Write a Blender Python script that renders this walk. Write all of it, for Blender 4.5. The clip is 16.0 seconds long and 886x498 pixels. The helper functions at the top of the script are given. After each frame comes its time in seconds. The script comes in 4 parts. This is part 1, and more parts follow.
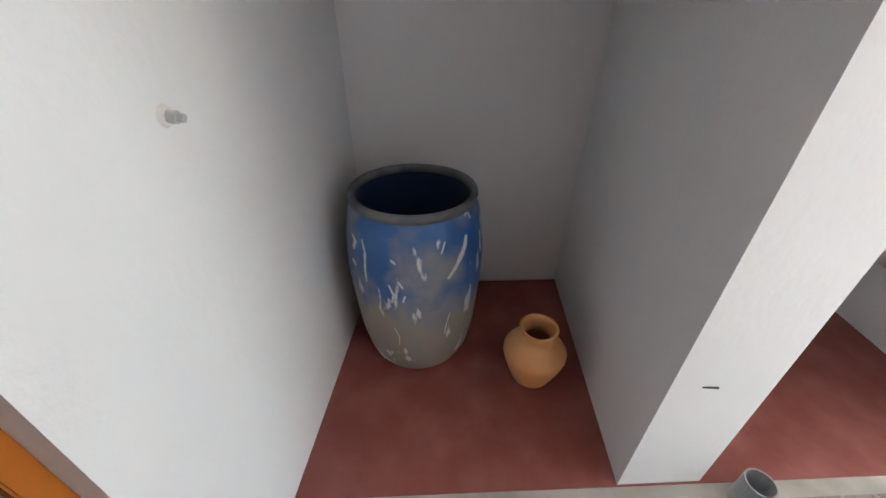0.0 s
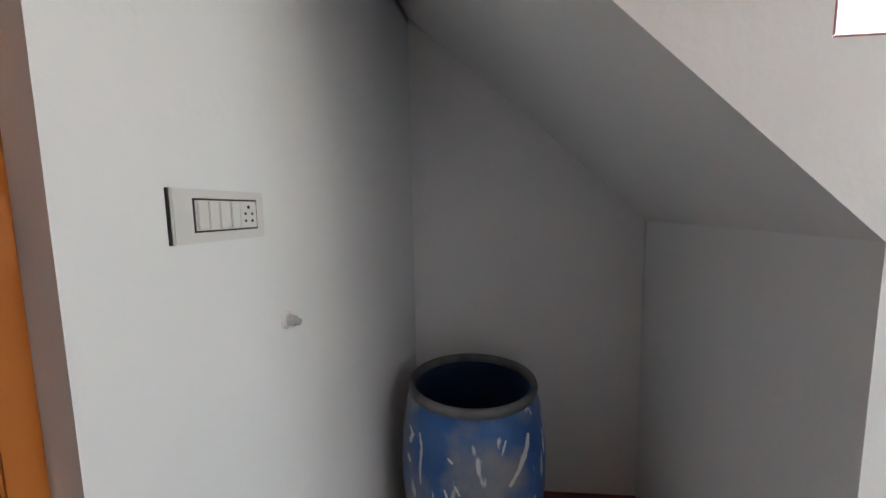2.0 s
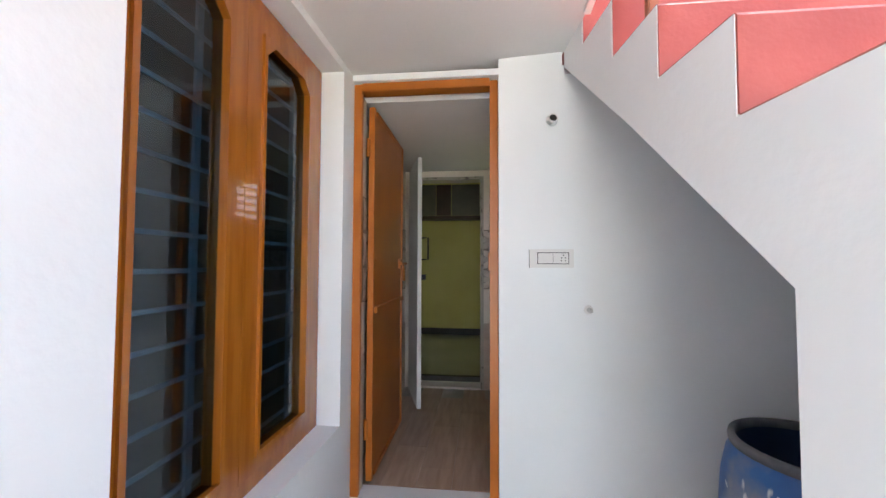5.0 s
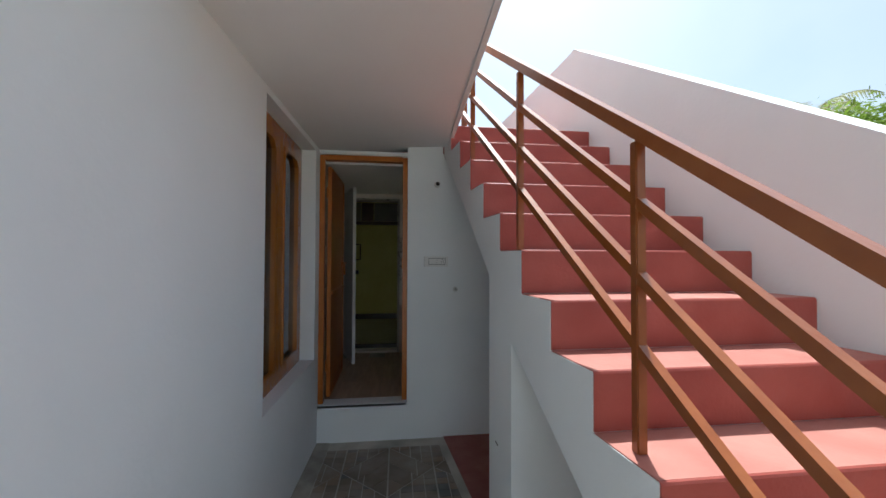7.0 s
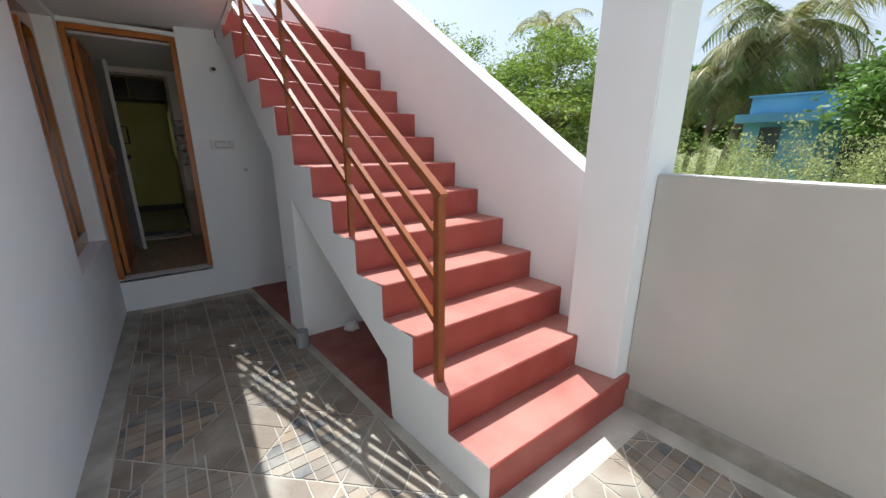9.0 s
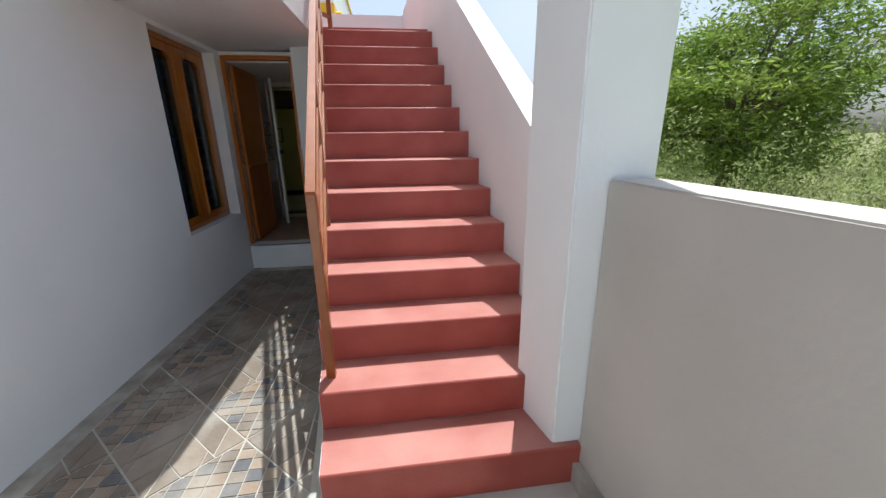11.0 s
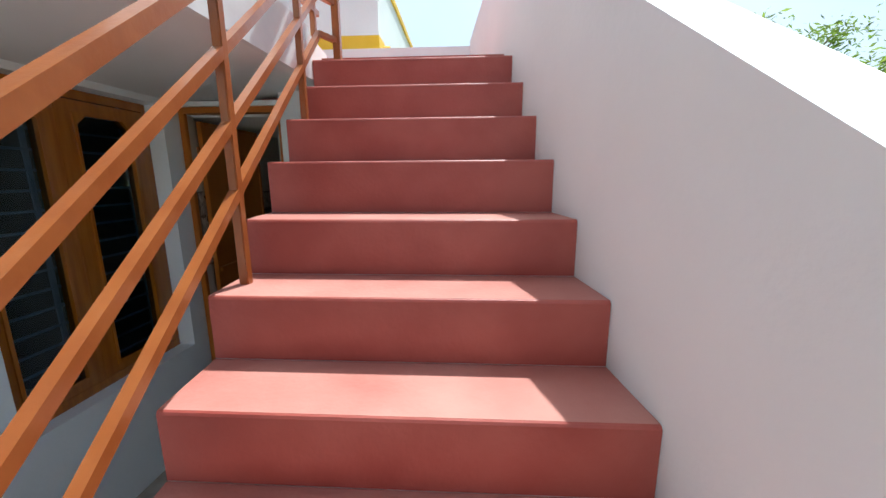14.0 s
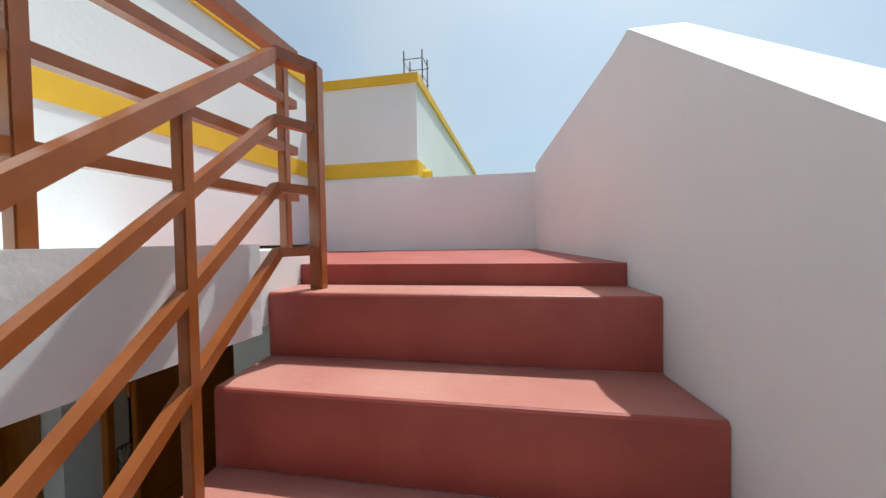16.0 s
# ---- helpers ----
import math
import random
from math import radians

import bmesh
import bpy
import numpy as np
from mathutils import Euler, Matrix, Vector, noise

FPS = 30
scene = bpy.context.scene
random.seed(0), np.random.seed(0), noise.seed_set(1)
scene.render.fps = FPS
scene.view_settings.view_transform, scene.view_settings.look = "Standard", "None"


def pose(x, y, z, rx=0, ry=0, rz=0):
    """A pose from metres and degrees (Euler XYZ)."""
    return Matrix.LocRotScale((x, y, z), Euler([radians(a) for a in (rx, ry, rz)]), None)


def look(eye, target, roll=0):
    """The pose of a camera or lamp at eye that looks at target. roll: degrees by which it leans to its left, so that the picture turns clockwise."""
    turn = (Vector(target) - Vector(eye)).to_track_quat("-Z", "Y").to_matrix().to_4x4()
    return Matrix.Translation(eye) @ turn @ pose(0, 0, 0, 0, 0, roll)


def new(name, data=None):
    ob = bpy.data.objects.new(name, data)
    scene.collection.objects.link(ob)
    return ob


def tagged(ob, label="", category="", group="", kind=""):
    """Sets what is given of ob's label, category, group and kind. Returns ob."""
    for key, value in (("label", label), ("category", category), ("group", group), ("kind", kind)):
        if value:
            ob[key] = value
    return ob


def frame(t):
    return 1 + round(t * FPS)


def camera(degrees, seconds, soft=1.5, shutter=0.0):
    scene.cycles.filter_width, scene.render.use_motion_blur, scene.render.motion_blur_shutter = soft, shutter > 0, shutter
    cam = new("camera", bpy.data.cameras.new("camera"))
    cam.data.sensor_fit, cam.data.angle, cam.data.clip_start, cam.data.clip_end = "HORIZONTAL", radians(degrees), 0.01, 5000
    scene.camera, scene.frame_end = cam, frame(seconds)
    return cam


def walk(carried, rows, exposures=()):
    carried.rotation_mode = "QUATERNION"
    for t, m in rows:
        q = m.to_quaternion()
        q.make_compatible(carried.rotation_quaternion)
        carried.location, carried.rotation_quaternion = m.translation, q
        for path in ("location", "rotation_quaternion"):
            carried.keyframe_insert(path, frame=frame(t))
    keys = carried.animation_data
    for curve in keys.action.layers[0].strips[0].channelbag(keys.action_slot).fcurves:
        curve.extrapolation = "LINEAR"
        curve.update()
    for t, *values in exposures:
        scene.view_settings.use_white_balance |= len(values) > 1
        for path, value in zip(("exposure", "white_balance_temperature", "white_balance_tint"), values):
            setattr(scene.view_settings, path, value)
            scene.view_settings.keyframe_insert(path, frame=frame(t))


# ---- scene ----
cam = camera(100.25, 16.0)


def view(x, y, z, yaw, pitch, roll):
    return pose(x, y, z, 90 + pitch, 0, yaw) @ pose(0, 0, 0, 0, 0, roll)


# seconds, x, y, z, yaw, pitch, roll
PATH = [
    (0.0, 0.45, -0.487, 1.295, -86.7, -33.59, 0.39),
    (0.5, 0.43, -0.464, 1.331, -87.19, -27.05, 0.02),
    (1.0, 0.391, -0.462, 1.365, -86.85, -16.75, -0.07),
    (1.5, 0.372, -0.463, 1.378, -86.67, -8.02, -0.1),
    (2.0, 0.374, -0.462, 1.36, -78.84, -6.03, -0.93),
    (2.5, 0.399, -0.447, 1.358, -54.04, -5.61, -0.71),
    (3.0, 0.468, -0.467, 1.348, -29.54, -2.81, -0.69),
    (3.5, 0.558, -0.639, 1.35, -7.3, -1.35, -0.5),
    (4.0, 0.53, -0.93, 1.342, 3.2, 1.0, -0.3),
    (4.5, 0.58, -1.289, 1.33, 6.0, 2.24, 0.09),
    (7.0, 0.591, -2.87, 1.396, -6.95, 1.17, 0.2),
    (7.5, 0.632, -3.204, 1.383, -15.02, 1.15, -0.33),
    (8.0, 0.551, -3.433, 1.398, -24.7, -2.3, 0.25),
    (8.5, 0.465, -3.671, 1.368, -32.51, -8.4, 0.41),
    (9.0, 0.45, -3.849, 1.376, -36.34, -15.83, 0.4),
    (11.5, 1.763, -4.182, 1.386, -2.38, -16.62, -0.81),
    (12.0, 1.776, -4.031, 1.393, -1.28, -17.17, -0.67),
    (12.5, 1.756, -3.642, 1.402, 1.55, -17.27, -0.96),
    (13.0, 1.812, -3.139, 1.43, 3.45, -17.21, -0.87),
    (13.5, 1.765, -2.66, 1.516, 3.13, -14.27, -0.39),
    (14.0, 1.786, -2.312, 1.739, 3.2, -11.1, -0.36),
    (14.5, 1.772, -1.99, 1.916, 3.69, -7.95, -0.36),
    (15.0, 1.762, -1.725, 2.131, 4.44, -5.55, -0.34),
    (15.5, 1.722, -1.489, 2.308, 6.68, -2.83, -0.49),
    (16.0, 1.688, -1.182, 2.503, 10.97, -1.42, -1.0),
]

EXPOSURES = [(0.0, 3.0, 6350, 6), (1.0, 2.95, 6300, 6), (1.5, 2.6, 6300, 6), (2.0, 2.45, 6300, 5), (2.5, 2.9, 6400, 5), (3.0, 2.85, 6500, 6), (3.5, 3.0, 6200, 7), (4.5, 3.15, 6000, 8), (7.0, 0.75, 5800, 2), (8.0, 0.45, 5900, 4), (9.0, 0.75, 5950, 7), (11.5, 0.5, 5850, 7), (12.5, 0.55, 5800, 5), (14.0, 0.85, 5700, 0), (15.0, 0.6, 5750, -2), (16.0, 0.25, 5850, -3)]
walk(cam, [(r[0], view(*r[1:])) for r in PATH], EXPOSURES)

# ---- daylight ----
SUN_WAY = Vector((0.155, 0.38, 1.0)).normalized()
world = bpy.data.worlds.new("sky")
scene.world = world
world.use_nodes = True
_nt = world.node_tree
_sky = _nt.nodes.new("ShaderNodeTexSky")
_sky.sky_type, _sky.sun_disc = "NISHITA", False
_sky.sun_elevation = math.asin(SUN_WAY.z)
_sky.sun_rotation = math.atan2(SUN_WAY.x, SUN_WAY.y)
_sky.dust_density, _sky.air_density, _sky.ozone_density = 3.5, 1.0, 1.0
# thin high haze, uneven over the whole sky
_hz = _nt.nodes.new("ShaderNodeTexNoise")
_hz.inputs["Scale"].default_value, _hz.inputs["Detail"].default_value = 2.2, 7
_nt.links.new(_nt.nodes.new("ShaderNodeTexCoord").outputs["Generated"], _hz.inputs[0])
_hr = _nt.nodes.new("ShaderNodeMapRange")
_hr.inputs[1].default_value, _hr.inputs[2].default_value = 0.3, 0.7
_hr.inputs[3].default_value, _hr.inputs[4].default_value = 0.8, 0.4
_nt.links.new(_hz.outputs[0], _hr.inputs[0])
_hs = _nt.nodes.new("ShaderNodeHueSaturation")
_nt.links.new(_hr.outputs[0], _hs.inputs["Saturation"])
_nt.links.new(_sky.outputs[0], _hs.inputs["Color"])
_nt.links.new(_hs.outputs[0], _nt.nodes["Background"].inputs[0])
_nt.nodes["Background"].inputs[1].default_value = 0.115
_sun = bpy.data.lights.new("sun", "SUN")
_sun.energy, _sun.angle, _sun.color = 4.2, radians(0.6), (1.0, 0.95, 0.87)
new("sun", _sun).matrix_world = look(SUN_WAY * 30, (0, 0, 0))


# ---- materials ----
def material(name, color, rough=0.6, metal=0.0, color2=None, scale=6.0, detail=6.0, bump=0.0, bump_scale=60.0, spread=(0.35, 0.65), coat=0.0, random=0.0, island=0.0, stretch=None, spec=0.5):
    m = bpy.data.materials.new(name)
    m.use_nodes = True
    n, l = m.node_tree.nodes, m.node_tree.links
    b = n["Principled BSDF"]
    b.inputs["Roughness"].default_value = rough
    b.inputs["Metallic"].default_value = metal
    b.inputs["Coat Weight"].default_value = coat
    b.inputs["Specular IOR Level"].default_value = spec
    tc = n.new("ShaderNodeTexCoord")
    mp = n.new("ShaderNodeMapping")
    l.new(tc.outputs["Object"], mp.inputs[0])
    if stretch:
        mp.inputs["Scale"].default_value = stretch
    out = None
    if color2:
        t = n.new("ShaderNodeTexNoise")
        t.inputs["Scale"].default_value, t.inputs["Detail"].default_value = scale, detail
        l.new(mp.outputs[0], t.inputs[0])
        r = n.new("ShaderNodeValToRGB")
        r.color_ramp.elements[0].position, r.color_ramp.elements[1].position = spread
        r.color_ramp.elements[0].color, r.color_ramp.elements[1].color = (*color, 1), (*color2, 1)
        l.new(t.outputs[0], r.inputs[0])
        out = r.outputs[0]
    else:
        c = n.new("ShaderNodeRGB")
        c.outputs[0].default_value = (*color, 1)
        out = c.outputs[0]
    if random or island:
        h = n.new("ShaderNodeHueSaturation")
        src = n.new("ShaderNodeObjectInfo").outputs["Random"] if random else n.new("ShaderNodeNewGeometry").outputs["Random Per Island"]
        k = random or island
        mr = n.new("ShaderNodeMapRange")
        mr.inputs[3].default_value, mr.inputs[4].default_value = 1 - k, 1 + k
        l.new(src, mr.inputs[0])
        l.new(mr.outputs[0], h.inputs["Value"])
        l.new(out, h.inputs["Color"])
        out = h.outputs[0]
    l.new(out, b.inputs["Base Color"])
    if bump:
        t2 = n.new("ShaderNodeTexNoise")
        t2.inputs["Scale"].default_value, t2.inputs["Detail"].default_value = bump_scale, 5
        l.new(mp.outputs[0], t2.inputs[0])
        bp = n.new("ShaderNodeBump")
        bp.inputs["Strength"].default_value, bp.inputs["Distance"].default_value = bump, 0.01
        l.new(t2.outputs[0], bp.inputs["Height"])
        l.new(bp.outputs[0], b.inputs["Normal"])
    return m


WHITE = material("white_wall_paint", (0.83, 0.85, 0.855), 0.75, color2=(0.875, 0.89, 0.895), scale=1.8, bump=0.12, bump_scale=45)
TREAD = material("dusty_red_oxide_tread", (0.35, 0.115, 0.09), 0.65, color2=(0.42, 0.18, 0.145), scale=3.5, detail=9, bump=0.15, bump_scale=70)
WHITE_ROUGH = material("white_rough_paint", (0.7, 0.71, 0.72), 0.55, color2=(0.8, 0.8, 0.8), scale=5, bump=0.2, bump_scale=26)
CEILING = material("ceiling_paint", (0.78, 0.77, 0.76), 0.85, color2=(0.82, 0.81, 0.8), scale=1.5, bump=0.06)
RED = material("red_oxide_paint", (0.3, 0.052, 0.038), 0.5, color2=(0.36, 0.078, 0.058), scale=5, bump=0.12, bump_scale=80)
RED_FLOOR = material("red_oxide_floor", (0.27, 0.075, 0.06), 0.5, color2=(0.36, 0.13, 0.11), scale=6.5, detail=10, bump=0.2, bump_scale=35, spread=(0.4, 0.75))
RAIL = material("brown_enamel", (0.25, 0.068, 0.014), 0.3, color2=(0.3, 0.092, 0.022), scale=12, bump=0.08, bump_scale=50, coat=0.2)
ORANGE = material("orange_enamel", (0.4, 0.115, 0.008), 0.38, color2=(0.46, 0.14, 0.012), scale=5, bump=0.06, bump_scale=30)
WOOD = material("varnished_teak", (0.35, 0.105, 0.007), 0.22, color2=(0.45, 0.148, 0.012), scale=5, stretch=(7, 7, 0.6), bump=0.12, bump_scale=14, coat=0.5)
GRILLE = material("blue_grey_grille_paint", (0.45, 0.58, 0.72), 0.5, color2=(0.52, 0.64, 0.76), scale=8)
CEMENT = material("cement", (0.27, 0.25, 0.21), 0.85, color2=(0.42, 0.39, 0.34), scale=7, detail=9, bump=0.4, bump_scale=40)
GROUT = material("tile_joint_cement", (0.36, 0.34, 0.29), 0.9, color2=(0.56, 0.53, 0.47), scale=4, detail=8, bump=0.3)
GREY_WALL = material("dusty_wall_paint", (0.5, 0.475, 0.435), 0.8, color2=(0.57, 0.54, 0.5), scale=2.0, bump=0.15, bump_scale=40)
YELLOW_WALL = material("yellow_wall_paint", (0.66, 0.6, 0.2), 0.7, color2=(0.72, 0.66, 0.25), scale=2.0, bump=0.05)
YELLOW_BAND = material("yellow_band_paint", (0.78, 0.46, 0.015), 0.6, color2=(0.84, 0.52, 0.03), scale=4)
# greenish wall colour darkened to stand in for the unlit room
ROOM_WALL = material("darkened_room_wall", (0.09, 0.13, 0.11), 0.7, color2=(0.13, 0.17, 0.14), scale=2.0, bump=0.05)
GREEN_FLOOR = material("pale_green_floor", (0.5, 0.5, 0.34), 0.35, color2=(0.56, 0.56, 0.4), scale=2)
BLACK_TRIM = material("black_skirting", (0.03, 0.025, 0.022), 0.4, color2=(0.05, 0.045, 0.04), scale=9)
LOFT = material("brown_loft_panel", (0.05, 0.03, 0.02), 0.5, color2=(0.08, 0.05, 0.035), scale=6)
LOFT_GREY = material("grey_loft_panel", (0.14, 0.13, 0.1), 0.5, color2=(0.18, 0.16, 0.13), scale=6)
BATH_TILE = material("beige_wall_tile", (0.62, 0.54, 0.46), 0.3, color2=(0.68, 0.6, 0.52), scale=3)
BATH_DARK = material("brown_wall_tile", (0.36, 0.27, 0.21), 0.3, color2=(0.45, 0.34, 0.27), scale=3, stretch=(1, 1, 6))
PLANK = material("wood_look_tile", (0.4, 0.28, 0.19), 0.35, color2=(0.52, 0.38, 0.28), scale=4, stretch=(7, 1, 1), random=0.08)
PETAL = material("petal_tile_brown", (0.34, 0.28, 0.23), 0.3, color2=(0.62, 0.55, 0.48), scale=11, island=0.22)
PETAL_DARK = material("petal_tile_dark", (0.1, 0.075, 0.055), 0.3, color2=(0.17, 0.13, 0.1), scale=14)
PVC = material("grey_pvc", (0.3, 0.32, 0.32), 0.4, color2=(0.36, 0.38, 0.38), scale=8)
PLASTIC = material("white_switch_plastic", (0.75, 0.74, 0.72), 0.35, color2=(0.78, 0.77, 0.75), scale=5)
DARK = material("dark_gap", (0.02, 0.02, 0.02), 0.6)
CLEAR = material("clear_plastic", (0.5, 0.5, 0.48), 0.3, color2=(0.65, 0.65, 0.62), scale=20)
STEEL = material("rusty_bar", (0.16, 0.12, 0.1), 0.7, metal=0.4, color2=(0.26, 0.2, 0.17), scale=30)
CLAY = material("orange_plastic_pot", (0.78, 0.35, 0.12), 0.5, color2=(0.84, 0.47, 0.22), scale=6, bump=0.1, bump_scale=40)
BLUE_HOUSE = material("blue_house_paint", (0.13, 0.33, 0.52), 0.8, color2=(0.2, 0.42, 0.6), scale=0.8)
UNLIT_OPENING = material("unlit_opening_fill", (0.05, 0.06, 0.07), 0.6, color2=(0.08, 0.09, 0.1), scale=2)
SOIL = material("dry_ground", (0.2, 0.17, 0.1), 0.95, color2=(0.16, 0.2, 0.06), scale=0.4, detail=8, bump=0.5, bump_scale=3)
BARK = material("bark", (0.16, 0.12, 0.09), 0.9, color2=(0.25, 0.2, 0.15), scale=8, bump=0.6, bump_scale=18)
LEAF_FINE = material("feathery_leaf", (0.16, 0.26, 0.035), 0.6, color2=(0.3, 0.38, 0.07), scale=0.9, island=0.45)
LEAF_BROAD = material("broad_leaf", (0.08, 0.17, 0.03), 0.5, color2=(0.18, 0.29, 0.06), scale=0.8, island=0.4)
LEAF_PALM = material("palm_leaf", (0.11, 0.17, 0.04), 0.5, color2=(0.36, 0.33, 0.13), scale=0.7, island=0.35)
LEAF_SCRUB = material("scrub_leaf", (0.24, 0.31, 0.09), 0.7, color2=(0.4, 0.43, 0.19), scale=0.6, island=0.4)
WHITE_MARK = material("marker_white", (0.7, 0.7, 0.68), 0.7)
RED_MARK = material("marker_red", (0.5, 0.06, 0.03), 0.7)


def leafy(m, share=0.4):
    """Lets daylight through the leaves."""
    n, l = m.node_tree.nodes, m.node_tree.links
    b = n["Principled BSDF"]
    tr = n.new("ShaderNodeBsdfTranslucent")
    l.new(b.inputs["Base Color"].links[0].from_socket, tr.inputs[0])
    mx = n.new("ShaderNodeMixShader")
    mx.inputs[0].default_value = share
    l.new(b.outputs[0], mx.inputs[1])
    l.new(tr.outputs[0], mx.inputs[2])
    l.new(mx.outputs[0], n["Material Output"].inputs[0])


for _m in (LEAF_FINE, LEAF_BROAD, LEAF_PALM, LEAF_SCRUB):
    leafy(_m)


def stone_tile_material(name, cols):
    m = material(name, (0.2, 0.15, 0.11), 0.55, color2=(0.3, 0.24, 0.18), scale=9, detail=8, bump=0.25, bump_scale=60)
    n, l = m.node_tree.nodes, m.node_tree.links
    b = n["Principled BSDF"]
    g = n.new("ShaderNodeNewGeometry")
    r = n.new("ShaderNodeValToRGB")
    r.color_ramp.interpolation = "CONSTANT"
    for i, (p, c) in enumerate(cols):
        e = r.color_ramp.elements[i] if i < 2 else r.color_ramp.elements.new(p)
        e.position, e.color = p, (*c, 1)
    ad = n.new("ShaderNodeMath")
    ad.operation = "ADD"
    l.new(g.outputs["Random Per Island"], ad.inputs[0])
    l.new(n.new("ShaderNodeObjectInfo").outputs["Random"], ad.inputs[1])
    fr = n.new("ShaderNodeMath")
    fr.operation = "FRACT"
    l.new(ad.outputs[0], fr.inputs[0])
    l.new(fr.outputs[0], r.inputs[0])
    old = b.inputs["Base Color"].links[0].from_socket
    mx = n.new("ShaderNodeMix")
    mx.data_type = "RGBA"
    mx.inputs[0].default_value = 0.25
    l.new(r.outputs[0], mx.inputs[6])
    l.new(old, mx.inputs[7])
    dn = n.new("ShaderNodeTexNoise")
    dn.inputs["Scale"].default_value, dn.inputs["Detail"].default_value = 3.5, 8
    l.new(n.new("ShaderNodeTexCoord").outputs["Object"], dn.inputs[0])
    dr = n.new("ShaderNodeValToRGB")
    dr.color_ramp.elements[0].position, dr.color_ramp.elements[1].position = 0.42, 0.76
    l.new(dn.outputs[0], dr.inputs[0])
    mx2 = n.new("ShaderNodeMix")
    mx2.data_type = "RGBA"
    l.new(dr.outputs[0], mx2.inputs[0])
    l.new(mx.outputs[2], mx2.inputs[6])
    mx2.inputs[7].default_value = (0.37, 0.34, 0.29, 1)
    l.new(mx2.outputs[2], b.inputs["Base Color"])
    return m


SLATE = stone_tile_material("slate_floor_pieces", [(0.0, (0.15, 0.125, 0.1)), (0.25, (0.26, 0.19, 0.13)), (0.52, (0.06, 0.08, 0.105)), (0.7, (0.2, 0.17, 0.135)), (0.86, (0.3, 0.235, 0.17))])
STRIP = stone_tile_material("brown_floor_strips", [(0.0, (0.16, 0.13, 0.1)), (0.25, (0.2, 0.155, 0.12)), (0.5, (0.14, 0.12, 0.1)), (0.7, (0.22, 0.18, 0.14)), (0.86, (0.25, 0.2, 0.15))])


def drum_material():
    m = material("blue_drum_plastic", (0.02, 0.09, 0.3), 0.4, color2=(0.05, 0.16, 0.42), scale=5, bump=0.2, bump_scale=14)
    n, l = m.node_tree.nodes, m.node_tree.links
    b = n["Principled BSDF"]
    base = b.inputs["Base Color"].links[0].from_socket
    tc = n.new("ShaderNodeTexCoord")
    sx = n.new("ShaderNodeSeparateXYZ")
    l.new(tc.outputs["Object"], sx.inputs[0])
    mp = n.new("ShaderNodeMapping")
    mp.inputs["Scale"].default_value = (9, 9, 1.6)
    l.new(tc.outputs["Object"], mp.inputs[0])
    dn = n.new("ShaderNodeTexNoise")
    dn.inputs["Scale"].default_value, dn.inputs["Detail"].default_value = 1.6, 8
    l.new(mp.outputs[0], dn.inputs[0])
    # dried slurry: solid near the foot, runs further up
    a = n.new("ShaderNodeMath")
    a.operation = "MULTIPLY_ADD"
    a.inputs[1].default_value, a.inputs[2].default_value = -3.2, 1.32
    l.new(sx.outputs[2], a.inputs[0])
    s = n.new("ShaderNodeMath")
    s.operation = "ADD"
    l.new(a.outputs[0], s.inputs[0])
    l.new(dn.outputs[0], s.inputs[1])
    r = n.new("ShaderNodeValToRGB")
    r.color_ramp.elements[0].position, r.color_ramp.elements[1].position = 0.42, 0.75
    l.new(s.outputs[0], r.inputs[0])
    mx = n.new("ShaderNodeMix")
    mx.data_type = "RGBA"
    l.new(r.outputs[0], mx.inputs[0])
    l.new(base, mx.inputs[6])
    mx.inputs[7].default_value = (0.33, 0.3, 0.23, 1)
    # grey dust in patches
    d2 = n.new("ShaderNodeTexNoise")
    d2.inputs["Scale"].default_value, d2.inputs["Detail"].default_value = 7, 9
    l.new(tc.outputs["Object"], d2.inputs[0])
    r2 = n.new("ShaderNodeValToRGB")
    r2.color_ramp.elements[0].position, r2.color_ramp.elements[1].position = 0.42, 0.66
    l.new(d2.outputs[0], r2.inputs[0])
    mx2 = n.new("ShaderNodeMix")
    mx2.data_type = "RGBA"
    l.new(r2.outputs[0], mx2.inputs[0])
    l.new(mx.outputs[2], mx2.inputs[6])
    mx2.inputs[7].default_value = (0.27, 0.28, 0.29, 1)
    # white paint flecks
    d3 = n.new("ShaderNodeTexNoise")
    d3.inputs["Scale"].default_value, d3.inputs["Detail"].default_value = 17, 3
    mp3 = n.new("ShaderNodeMapping")
    mp3.inputs["Scale"].default_value = (1, 1, 0.35)
    l.new(tc.outputs["Object"], mp3.inputs[0])
    l.new(mp3.outputs[0], d3.inputs[0])
    r3 = n.new("ShaderNodeValToRGB")
    r3.color_ramp.elements[0].position, r3.color_ramp.elements[1].position = 0.62, 0.66
    l.new(d3.outputs[0], r3.inputs[0])
    mx3 = n.new("ShaderNodeMix")
    mx3.data_type = "RGBA"
    l.new(r3.outputs[0], mx3.inputs[0])
    l.new(mx2.outputs[2], mx3.inputs[6])
    mx3.inputs[7].default_value = (0.7, 0.7, 0.7, 1)
    l.new(mx3.outputs[2], b.inputs["Base Color"])
    return m


DRUM = drum_material()
RIM = material("dusty_drum_rim", (0.06, 0.07, 0.09), 0.6, color2=(0.2, 0.2, 0.2), scale=9, detail=8)


def glass_material(name, tint, rough=0.02):
    m = bpy.data.materials.new(name)
    m.use_nodes = True
    b = m.node_tree.nodes["Principled BSDF"]
    b.inputs["Base Color"].default_value = (*tint, 1)
    b.inputs["Roughness"].default_value = rough
    b.inputs["Transmission Weight"].default_value = 1.0
    b.inputs["IOR"].default_value = 1.5
    return m


